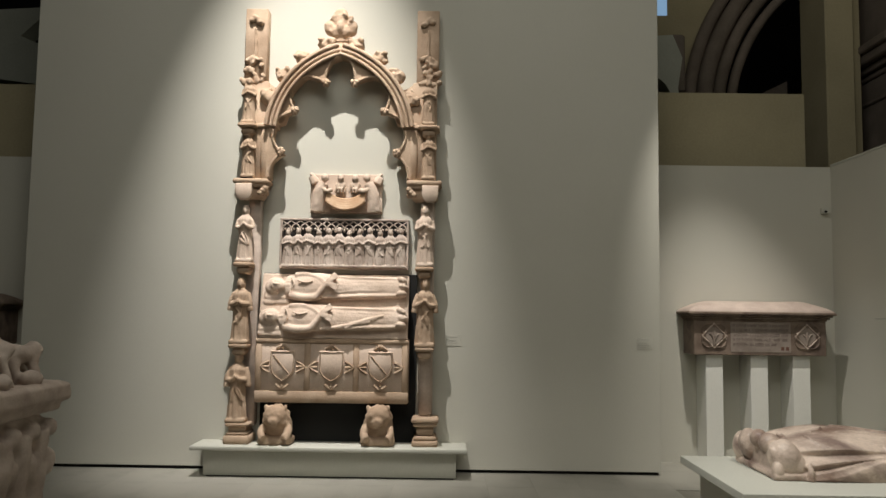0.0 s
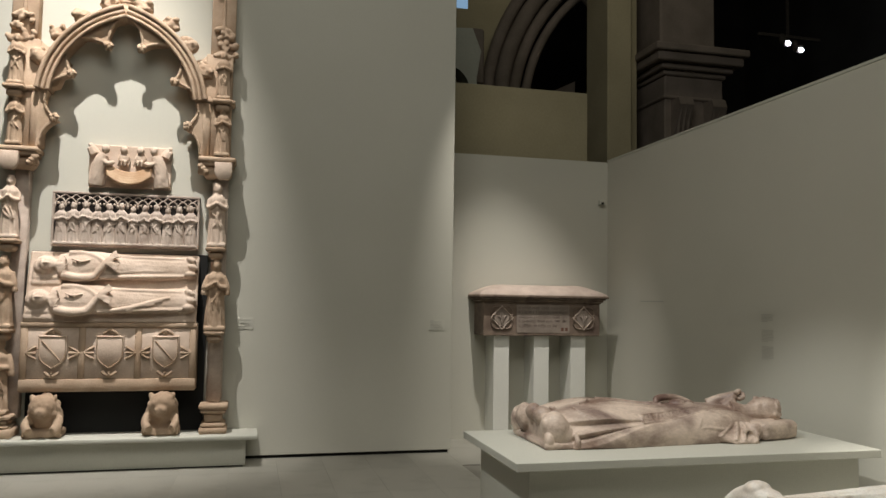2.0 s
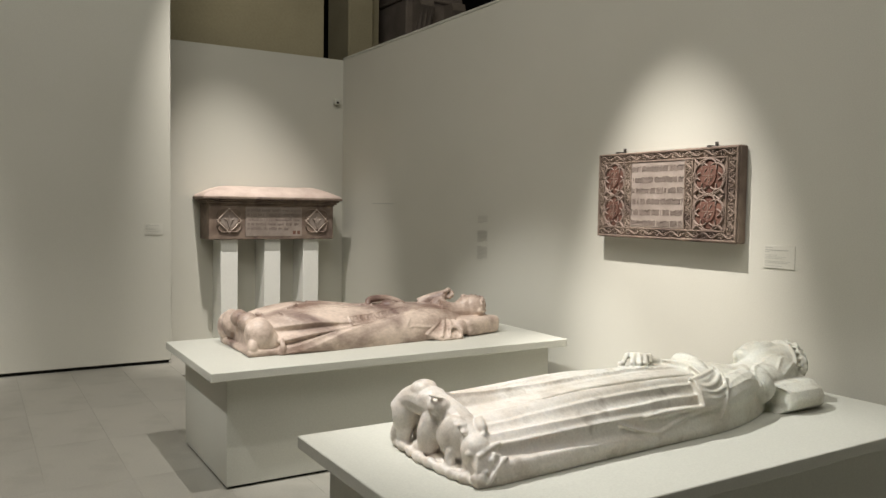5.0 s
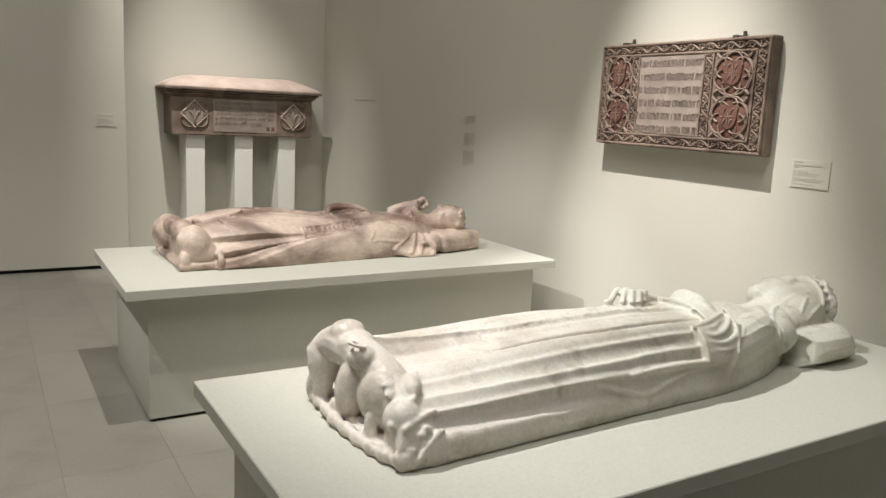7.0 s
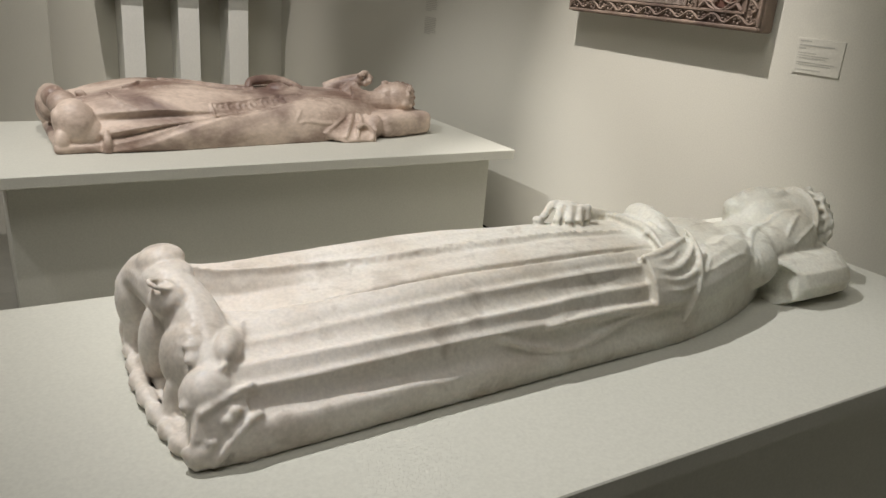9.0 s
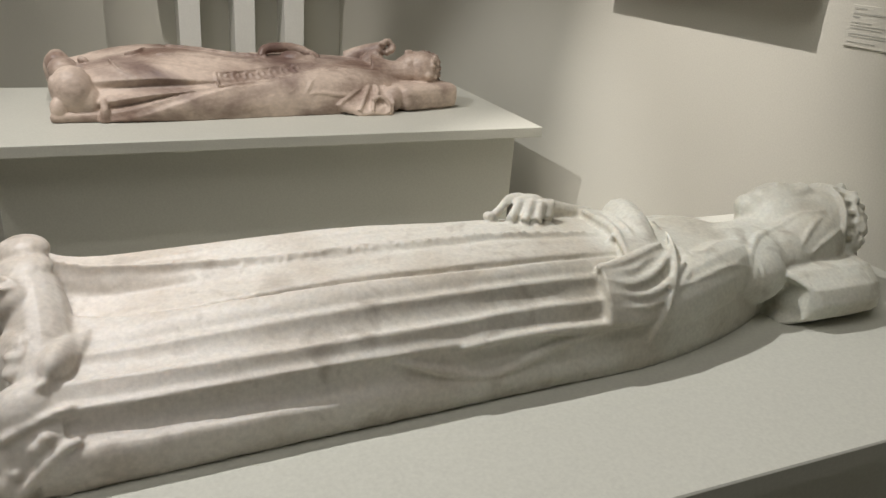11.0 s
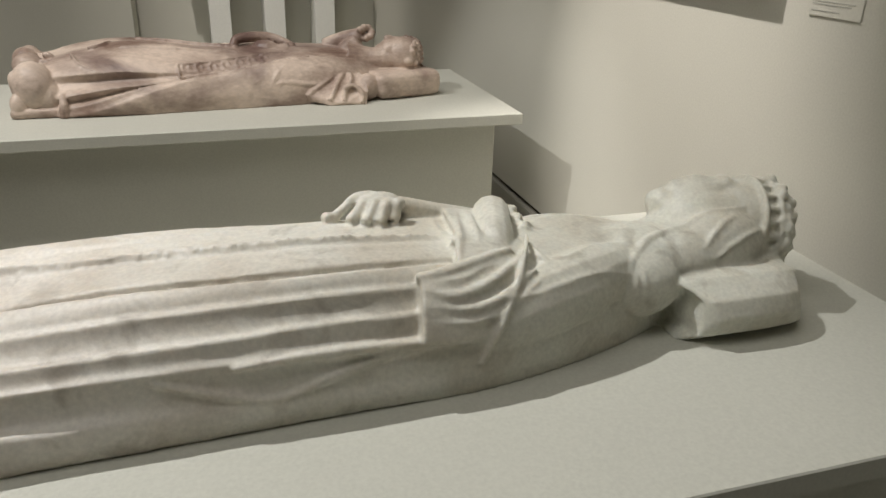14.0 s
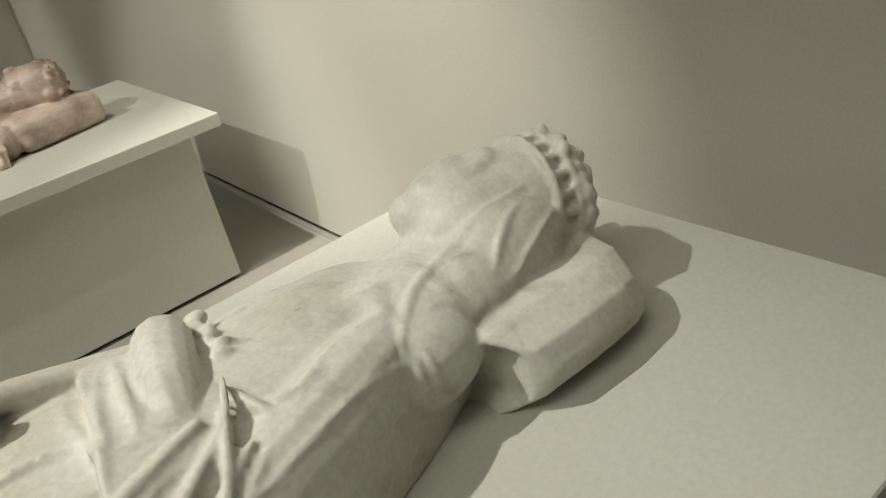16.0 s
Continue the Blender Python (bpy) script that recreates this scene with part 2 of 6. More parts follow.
def smooth_path(pts, n=8):
    """Catmull-Rom through points of any dimension."""
    pts = [np.array(p, float) for p in pts]
    pts = [2 * pts[0] - pts[1]] + pts + [2 * pts[-1] - pts[-2]]
    out = []
    for i in range(1, len(pts) - 2):
        p0, p1, p2, p3 = pts[i - 1:i + 3]
        for k in range(n):
            t = k / n
            out.append(0.5 * (2 * p1 + (p2 - p0) * t + (2 * p0 - 5 * p1 + 4 * p2 - p3) * t * t + (3 * p1 - p0 - 3 * p2 + p3) * t ** 3))
    out.append(pts[-2])
    return out


def prism(pts, y0, y1, bm=None, bevel=0.0):
    """A polygon in x and z, drawn out from y0 to y1."""
    own = bmesh.new()
    a = [own.verts.new((x, y0, z)) for x, z in pts]
    b = [own.verts.new((x, y1, z)) for x, z in pts]
    own.faces.new(a)
    own.faces.new(b[::-1])
    for k in range(len(pts)):
        own.faces.new((a[k], b[k], b[(k + 1) % len(pts)], a[(k + 1) % len(pts)]))
    bmesh.ops.recalc_face_normals(own, faces=own.faces)
    if bevel:
        front = [e for e in own.edges if all(abs(v.co.y - y0) < 1e-6 for v in e.verts)]
        bmesh.ops.bevel(own, geom=front, offset=bevel, segments=1, affect="EDGES")
    return join(bm, own)


def arc(cx, cz, r, a0, a1, n=10):
    return [(cx + r * math.cos(radians(a0 + (a1 - a0) * k / n)), cz + r * math.sin(radians(a0 + (a1 - a0) * k / n))) for k in range(n + 1)]


def carve(bm, voxel, smooth=4, rough=0.0, rough_scale=20.0, flat_base=None):
    """Fuses overlapping lumps into one worked surface and roughens it a little. Returns a bmesh."""
    me = bpy.data.meshes.new("lumps")
    bmesh.ops.recalc_face_normals(bm, faces=bm.faces)
    bm.to_mesh(me)
    bm.free()
    ob = new("lumps", me)
    rm = ob.modifiers.new("fuse", "REMESH")
    rm.mode, rm.voxel_size = "VOXEL", voxel
    if smooth:
        sm = ob.modifiers.new("soften", "SMOOTH")
        sm.factor, sm.iterations = 0.5, smooth
    got = bpy.data.meshes.new_from_object(ob.evaluated_get(bpy.context.evaluated_depsgraph_get()))
    bpy.data.objects.remove(ob)
    bpy.data.meshes.remove(me)
    co = np.empty(len(got.vertices) * 3)
    got.vertices.foreach_get("co", co)
    co = co.reshape(-1, 3)
    if rough:
        no = np.empty(len(got.vertices) * 3)
        got.vertex_normals.foreach_get("vector", no)
        k = np.zeros(len(co))
        rng = np.random.RandomState(len(co) % 977)
        for octave in range(9):
            f = rough_scale * 1.35 ** octave
            way = rng.normal(size=(3, 3))
            way /= np.linalg.norm(way, axis=1)[:, None]
            ph = rng.uniform(0, 6.28, 3)
            k += (np.sin(co @ way[0] * f + ph[0]) * np.sin(co @ way[1] * f + ph[1]) + np.sin(co @ way[2] * f * 0.8 + ph[2])) / 1.22 ** octave
        co += no.reshape(-1, 3) * (rough * 0.35 * k)[:, None]
    if flat_base is not None:
        co[:, 2] = np.maximum(co[:, 2], flat_base)
    got.vertices.foreach_set("co", co.ravel())
    return got


# ---------------------------------------------------------------- the rooms: floor, walls
structure = dict(kind="structure")
WALL_Y, BACK_Y, SIDE_X, LOW = 7.512, 8.2, 4.372, 3.005
FLOOR = thing("floor", box(-12, 12, -9, 16, -0.3, -0.012), GROUT, "pale stone tiled gallery floor with fine joints", "floor", **structure)
thing("wall_tall", box(-3.5, 2.418, WALL_Y, WALL_Y + 0.45, 0.03, 7.2, 0.004), PAINT, "tall grey-beige painted gallery wall with a dark shadow gap below", "wall", **structure)
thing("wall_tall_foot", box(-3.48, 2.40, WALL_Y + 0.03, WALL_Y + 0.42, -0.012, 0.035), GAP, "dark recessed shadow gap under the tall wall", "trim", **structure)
thing("wall_back", box(-7.0, SIDE_X + 0.25, BACK_Y, BACK_Y + 0.25, -0.01, LOW - 0.003), PAINT, "low grey-beige painted back wall open above", "wall", **structure)
thing("wall_side", box(SIDE_X, SIDE_X + 0.25, -6, BACK_Y - 0.002, 0.022, LOW - 0.001, 0.003), PAINT, "long grey-beige painted side wall open above", "wall", **structure)
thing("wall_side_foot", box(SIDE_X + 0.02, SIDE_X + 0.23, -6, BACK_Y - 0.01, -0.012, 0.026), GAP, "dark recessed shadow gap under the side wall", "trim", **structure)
thing("wall_side_cap", box(SIDE_X - 0.004, SIDE_X + 0.254, -6, BACK_Y - 0.004, LOW, LOW + 0.022, 0.002), PLINTH, "thin pale cap along the top of the side wall", "trim", **structure)
thing("wall_left", box(-7.25, -7.0, -6, BACK_Y, -0.01, LOW), PAINT, "grey-beige painted side wall", "wall", **structure)
thing("wall_behind", box(-7.25, SIDE_X + 0.25, -6.25, -6, -0.01, 4.5), PAINT, "grey-beige painted wall at the back of the room", "wall", **structure)

from mathutils.bvhtree import BVHTree

# ---------------------------------------------------------------- pedestals


def pedestal(name, x0, x1, y0, y1, top, over, label, over_head=0.095):
    h = holder(name, pose((x0 + x1) / 2, (y0 + y1) / 2, 0), label, "pedestal", "pedestals of the effigies")
    a, b = (x1 - x0) / 2, (y1 - y0) / 2
    part("top_board", box(-a, a, -b, b, top - 0.045, top, 0.003), PLINTH, h)
    part("base_box", box(-a + over, a - over_head, -b + 0.07, b - 0.07, 0.014, top - 0.045, 0.003), PLINTH, h)
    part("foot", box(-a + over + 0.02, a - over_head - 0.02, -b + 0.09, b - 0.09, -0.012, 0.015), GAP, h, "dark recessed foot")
    return h


TOP = 0.61
pedestal("display_pedestal", 1.872, 4.105, 4.115, 5.115, TOP, 0.095, "low off-white painted pedestal with overhanging top under the pink effigy")
pedestal("display_pedestal", 1.874, 4.225, 1.925, 2.969, TOP, 0.095, "low off-white painted pedestal with overhanging top under the white marble effigy", 0.14)

# ---------------------------------------------------------------- effigies


def curve1(*knots):
    xs, ys = zip(*knots)
    t = np.linspace(xs[0], xs[-1], 200)
    raw = np.interp(t, xs, ys)
    k = np.ones(17) / 17
    soft = np.convolve(np.pad(raw, 8, mode="edge"), k, mode="valid")
    return lambda s: float(np.interp(s, t, soft))


def ridges(bm, at, rows, scale=1.0):
    """Raised folds that follow the surface: rows of ((s, degrees), ...), radius."""
    for path, r in rows:
        pts = smooth_path(path, 7)
        n = len(pts) - 1
        tube(bm, [at(p[0], p[1], -0.3 * r) for p in pts], [scale * r * (0.35 + 0.65 * math.sin(math.pi * min(max(k / n, 0.04), 0.96)) ** 0.5) for k in range(n + 1)], 8)



def patch(bm, at, left, right, a0, a1, lift, ns=24, na=20):
    """Cloth laid over the body: left and right ends as functions of the angle."""
    top, low = [], []
    for j in range(na + 1):
        a = a0 + (a1 - a0) * j / na
        top.append([bm.verts.new(at(left(a) + (right(a) - left(a)) * i / ns, a, lift * (1 - 0.9 * (i / ns) ** 3))) for i in range(ns + 1)])
        low.append([bm.verts.new(at(left(a) + (right(a) - left(a)) * i / ns, a, -0.03)) for i in range(ns + 1)])
    for g, flip in ((top, 1), (low, -1)):
        for r, q in zip(g, g[1:]):
            for i in range(ns):
                bm.faces.new((r[i], r[i + 1], q[i + 1], q[i])[::flip])
    for i in range(ns):
        bm.faces.new((top[0][i], low[0][i], low[0][i + 1], top[0][i + 1]))
        bm.faces.new((top[-1][i + 1], low[-1][i + 1], low[-1][i], top[-1][i]))
    for j in range(na):
        bm.faces.new((top[j][0], top[j + 1][0], low[j + 1][0], low[j][0]))
        bm.faces.new((top[j + 1][-1], top[j][-1], low[j][-1], low[j + 1][-1]))


def chunk(bm, corners):
    """A rough-hewn lump between its corners."""
    own = bmesh.new()
    for c in corners:
        own.verts.new(c)
    bmesh.ops.convex_hull(own, input=own.verts[:])
    return join(bm, own)


def drapery(bm, at, lines, x0, length, fade, more, ns=260, na=300):
    """A cloth-covered body: lines of (degrees, lift, sag) along it, and straight, sagging or swelling cloth between them."""
    rows = []
    for i in range(ns + 1):
        x = x0 + (length - x0) * i / ns
        knots = [(deg(x), lift(x), sag) for deg, lift, sag in lines]
        row = []
        for j in range(na + 1):
            deg = 180 * j / na
            n = min(max(q for q in range(len(knots)) if knots[q][0] <= deg + 1e-6), len(knots) - 2)
            (a0, l0, sag), (a1, l1, _) = knots[n], knots[n + 1]
            t = min(1, (deg - a0) / max(1e-3, a1 - a0))
            row.append(bm.verts.new(at(x / length, deg, (l0 + (l1 - l0) * t + sag * 4 * t * (1 - t)) * fade(x) + more(x, deg))))
        rows.append(row)
    for r, q in zip(rows, rows[1:]):
        for j in range(na):
            bm.faces.new((r[j], q[j], q[j + 1], r[j + 1]))
        bm.faces.new((r[0], r[na], q[na], q[0]))
    bm.faces.new(rows[0])
    bm.faces.new(rows[-1][::-1])


def crowned_lady():
    """Lies along x with the feet at 0; the near side is -y."""
    bm = bmesh.new()
    L = 1.62
    k = 1 / L
    wn = curve1((0, 0.27), (0.75, 0.235), (1.1, 0.225), (1.25, 0.20), (1.4, 0.155), (1.52, 0.10), (L, 0.05))
    wf = curve1((0, 0.265), (0.3, 0.26), (0.75, 0.25), (1.15, 0.24), (1.35, 0.20), (1.5, 0.14), (L, 0.08))
    near_h = curve1((0, 0.145), (0.12, 0.15), (0.3, 0.175), (0.55, 0.205), (0.84, 0.224), (1.1, 0.208), (1.3, 0.186), (1.45, 0.166), (L, 0.125))
    far_h = curve1((0, 0.20), (0.12, 0.20), (0.25, 0.206), (0.4, 0.214), (0.53, 0.223), (0.64, 0.222), (0.77, 0.215), (0.9, 0.212), (1.1, 0.206), (1.3, 0.186), (1.45, 0.166), (L, 0.125))

    def at(s, deg, lift=0.0):
        """The plain body: near height on the near side, far height on the other."""
        x, w = s * L, radians(deg)
        c, sn = math.cos(w), math.sin(w)
        t = min(1, max(0, (deg - 82) / 28))
        t = t * t * (3 - 2 * t)
        y = -math.copysign(abs(c) ** (2 / 2.8), c) * (wn(x) if c > 0 else wf(x))
        return Vector((x, y, abs(sn) ** (2 / 2.3) * (near_h(x) * (1 - t) + far_h(x) * t))) + Vector((0, -c, sn)) * lift

    # the gown's long folds, from the near side to the far one: where each line runs, how proud it is,
    # and how the cloth hangs between it and the next
    flat = curve1((0, 0.0), (L, 0.0))
    c_line = curve1((0.05, 43), (0.15, 40), (0.3, 36), (0.46, 33), (0.65, 29), (0.85, 27), (1.05, 26), (L, 26))
    d_line = curve1((0.05, 57), (0.15, 54), (0.28, 49), (0.46, 44), (0.7, 40), (1.0, 40), (L, 42))
    h_line = curve1((0.05, 72), (0.2, 67), (0.41, 61), (0.6, 57), (0.83, 53), (1.0, 54), (L, 56))
    e_line = curve1((0.05, 91), (0.12, 86), (0.29, 80), (0.45, 75), (0.64, 70), (0.84, 65), (1.05, 67), (L, 70))
    f_line = curve1((0.05, 106), (0.15, 102), (0.3, 97), (0.5, 92), (0.85, 89), (1.1, 88), (L, 88))
    fade = curve1((0, 1), (0.92, 1), (1.05, 0.6), (1.14, 0.0), (L, 0.0))
    low = curve1((0, 1), (0.45, 1), (0.62, 0.7), (0.80, 0.25), (0.92, 0), (L, 0))
    lines = [(lambda x: 0, lambda x: 0, 0.006),
             (curve1((0, 22), (0.14, 20), (0.29, 18), (0.5, 14), (0.7, 10), (L, 9)), lambda x: 0.006 * low(x), -0.002),
             (curve1((0, 29), (0.14, 27), (0.29, 23), (0.46, 19), (0.6, 17), (L, 15)), lambda x: -0.010 * low(x), -0.006),
             (c_line, lambda x: 0.006, 0.0),
             (lambda x: c_line(x) + 4, lambda x: -0.002, -0.001),
             (d_line, lambda x: 0.004, 0.0),
             (lambda x: d_line(x) + 2.6, lambda x: -0.006, -0.006),
             (h_line, curve1((0, -0.006), (0.2, -0.004), (0.4, 0.001), (0.6, 0.005), (L, 0.005)), 0.0),
             (lambda x: h_line(x) + 4, curve1((0, -0.007), (0.3, -0.004), (0.6, -0.001), (L, -0.001)), 0.002),
             (e_line, lambda x: 0.006, 0.0),
             (lambda x: e_line(x) + 2.2, curve1((0, -0.034), (0.15, -0.034), (0.28, -0.024), (0.45, -0.016), (L, -0.015)), 0.0),
             (lambda x: e_line(x) + 4.6, curve1((0, -0.034), (0.15, -0.028), (0.28, -0.010), (0.45, 0.002), (L, 0.004)), 0.0),
             (lambda x: 0.3 * e_line(x) + 0.7 * f_line(x), curve1((0, -0.036), (0.15, -0.030), (0.3, -0.014), (0.5, -0.004), (L, -0.003)), 0.002),
             (lambda x: f_line(x) - 1.3, curve1((0, -0.010), (0.2, -0.008), (0.4, -0.006), (L, -0.006)), 0.0),
             (f_line, lambda x: 0.008, 0.0),
             (lambda x: f_line(x) + 2.4, lambda x: -0.006, -0.002),
             (lambda x: f_line(x) + 8, curve1((0, -0.020), (0.2, -0.018), (0.4, -0.010), (0.6, -0.003), (L, 0)), -0.002),
             (lambda x: f_line(x) + 11, curve1((0, -0.016), (0.2, -0.012), (0.4, -0.004), (0.6, 0.001), (L, 0)), 0.0),
             (lambda x: 122, lambda x: 0.003, 0.004),
             (lambda x: 150, lambda x: -0.006, 0.004),
             (lambda x: 180, lambda x: 0, 0)]
    drapery(bm, at, lines, 0.05, L, fade, lambda x, deg: 0.030 * math.exp(-(x - 0.05) / 0.03) * math.exp(-((deg - 112) / 22) ** 2))
    # hem over the feet: a hooked corner on the near side, a hollow and a rim before the hound
    ridges(bm, at, [(((0.030, 8), (0.045, 14), (0.07, 19), (0.11, 20)), 0.010), (((0.030, 38), (0.045, 40), (0.075, 41)), 0.010)])
    ridges(bm, at, [(((0.055, 62), (0.066, 72), (0.075, 80), (0.10, 82)), 0.009)])
    # the mantle's edge sweeps from the hip fold down to the bed and back
    ridges(bm, lambda s, d, l: at(s, d, l + 0.001), [(((0.58 * k, 27), (0.67 * k, 17), (0.76 * k, 11), (0.85 * k, 16), (0.93 * k, 21), (1.08 * k, 26)), 0.0075)])
    # mantle gathered across the hips
    patch(bm, at, lambda a: (1.000 + 0.0004 * (a - 26)) * k, lambda a: (1.16 + 0.0018 * (a - 26)) * k, 25, 60, 0.021)
    patch(bm, at, lambda a: (1.085 + 0.0011 * (a - 62)) * k, lambda a: 1.24 * k, 60, 108, 0.020)
    over = lambda s, d, l: at(s, d, l + 0.019)
    ridges(bm, over, [(((1.005 * k, 57), (1.06 * k, 59), (1.12 * k, 64), (1.20 * k, 72)), 0.012), (((1.01 * k, 51), (1.06 * k, 46), (1.13 * k, 51), (1.21 * k, 65)), 0.011),
                      (((1.01 * k, 42), (1.10 * k, 39), (1.17 * k, 46), (1.23 * k, 57)), 0.010), (((1.03 * k, 54), (1.08 * k, 54), (1.13 * k, 60)), 0.007),
                      (((1.02 * k, 34), (1.10 * k, 33), (1.18 * k, 39)), 0.008), (((1.16 * k, 36), (1.20 * k, 44), (1.24 * k, 52)), 0.008),
                      (((1.13 * k, 103), (1.12 * k, 88), (1.10 * k, 74), (1.09 * k, 64)), 0.008), (((1.17 * k, 104), (1.155 * k, 90), (1.14 * k, 76)), 0.008)])
    ridges(bm, lambda s, d, l: at(s, d, l + 0.008), [(((0.70 * k, 27), (0.85 * k, 27), (1.0 * k, 26), (1.06 * k, 26), (1.14 * k, 28), (1.21 * k, 33), (1.255 * k, 42), (1.268 * k, 52), (1.26 * k, 66), (1.245 * k, 80)), 0.011)])
    # cord over the mantle
    ridges(bm, lambda s, d, l: at(s, d, l + 0.022 * min(1, max(0, (d - 8) / 22))), [(((1.247 * k, 82), (1.225 * k, 70), (1.19 * k, 52), (1.155 * k, 36), (1.12 * k, 20), (1.105 * k, 12)), 0.008)])
    # upper arm under the mantle
    tube(bm, smooth_path([(1.04, -0.165, 0.080), (1.15, -0.150, 0.095), (1.28, -0.115, 0.108), (1.40, -0.075, 0.115), (1.49, -0.03, 0.110)], 6), [0.048 + 0.026 * math.sin(math.pi * q / 24) for q in range(25)], 16)
    # cut-off forearm in its rolled sleeve
    tube(bm, smooth_path([(1.235, 0.115, 0.190), (1.225, 0.075, 0.202), (1.205, 0.01, 0.204), (1.19, -0.05, 0.194), (1.185, -0.10, 0.172)], 5), [0.030, 0.034, 0.036, 0.037, 0.037, 0.037, 0.037, 0.037, 0.037, 0.036, 0.036, 0.035, 0.034, 0.033, 0.032, 0.030, 0.028, 0.026, 0.024, 0.022, 0.018], 12)
    for q in range(6):
        ell(bm, (1.275 + 0.010 * (q % 2), 0.02 + 0.022 * q, 0.186), (0.018, 0.012, 0.012), (0, 20, 30 * q))
    # far arm and open fingers
    tube(bm, smooth_path([(1.24, 0.125, 0.160), (1.14, 0.128, 0.190), (1.03, 0.126, 0.226)], 5), [0.030 - 0.0012 * q for q in range(11)], 12)
    ell(bm, (1.012, 0.122, 0.232), (0.042, 0.036, 0.021), (0, 10, 35))
    for q, (bx, by, tx, ty) in enumerate(((1.000, 0.146, 0.905, 0.098), (1.004, 0.128, 0.935, 0.072), (1.014, 0.110, 0.962, 0.056), (1.026, 0.096, 0.990, 0.050), (1.040, 0.088, 1.020, 0.056))):
        b, e = Vector((bx, by, 0.238)), Vector((tx, ty, 0.217))
        tube(bm, smooth_path([b, b.lerp(e, 0.4) + Vector((0, 0, 0.014)), b.lerp(e, 0.75) + Vector((0, 0, 0.002)), e], 4), [0.0128, 0.0128, 0.0122, 0.0118, 0.0126, 0.0118, 0.0112, 0.011, 0.0118, 0.011, 0.0105, 0.0100, 0.009], 8)
        if q == 0:
            ell(bm, e + Vector((-0.004, 0, 0.002)), (0.015, 0.014, 0.011))
    # chest, shoulders, neck in its wimple: softly worn, fused on their own
    skirt, bm = bm, bmesh.new()
    ell(bm, (1.37, 0.05, 0.105), (0.19, 0.150, 0.080), (0, 0, -6))
    ell(bm, (1.47, 0.125, 0.085), (0.13, 0.085, 0.068), (0, 0, -14))
    ell(bm, (1.53, 0.040, 0.092), (0.17, 0.112, 0.068), (0, 2, -4), 24, 14)
    ell(bm, (1.60, 0.040, 0.108), (0.12, 0.086, 0.066), (0, -8, 0), 24, 14)
    ell(bm, (1.46, -0.055, 0.095), (0.12, 0.095, 0.075), (0, 0, -20), 24, 14)
    # head: skull, chin, worn nose, brows, lips
    ell(bm, (1.735, 0.038, 0.130), (0.100, 0.096, 0.098), (0, -8, -8), 32, 20)
    ell(bm, (1.696, 0.050, 0.144), (0.104, 0.090, 0.084), (0, -4, -8), 32, 20)
    ell(bm, (1.712, 0.084, 0.158), (0.108, 0.086, 0.086), (0, -4, -8), 32, 20)
    ell(bm, (1.632, 0.098, 0.182), (0.036, 0.044, 0.036), (0, -20, 10))
    ell(bm, (1.652, 0.096, 0.224), (0.012, 0.022, 0.010), (0, 0, 10))
    ell(bm, (1.750, 0.060, 0.240), (0.016, 0.028, 0.012), (0, 0, -10))
    ell(bm, (1.746, 0.112, 0.222), (0.014, 0.020, 0.010), (0, 0, -10))
    ell(bm, (1.702, 0.086, 0.238), (0.030, 0.013, 0.012), (0, 0, -10))
    ell(bm, (1.728, 0.054, 0.236), (0.010, 0.017, 0.008), (0, 0, -10))
    ell(bm, (1.770, 0.058, 0.212), (0.036, 0.078, 0.030), (0, 12, 0))
    # veil: a broad fall of cloth from the crown to the shoulder with its folds
    ell(bm, (1.70, -0.018, 0.116), (0.120, 0.088, 0.092), (0, 0, 10), 24, 14)
    ell(bm, (1.60, -0.030, 0.102), (0.14, 0.088, 0.078), (0, 0, 6), 24, 14)
    ell(bm, (1.50, -0.01, 0.105), (0.15, 0.12, 0.078), (0, 0, 0), 24, 14)
    soft = carve(bm, 0.0055, 6)
    bm = skirt
    bm.from_mesh(soft)
    bpy.data.meshes.remove(soft)
    ground = BVHTree.FromBMesh(bm)

    def drape(path, r, lift=-0.5):
        """A fold or cord laid on the surface below the path."""
        pts = []
        for x, y in smooth_path(path, 7):
            hit = ground.ray_cast(Vector((x, y, 0.6)), Vector((0, 0, -1)))[0]
            if hit:
                pts.append(hit + Vector((0, 0, lift * r)))
        n = len(pts) - 1
        if n > 2:
            tube(bm, pts, [r * (0.3 + 0.7 * math.sin(math.pi * min(max(k / n, 0.05), 0.95)) ** 0.5) for k in range(n + 1)], 8)

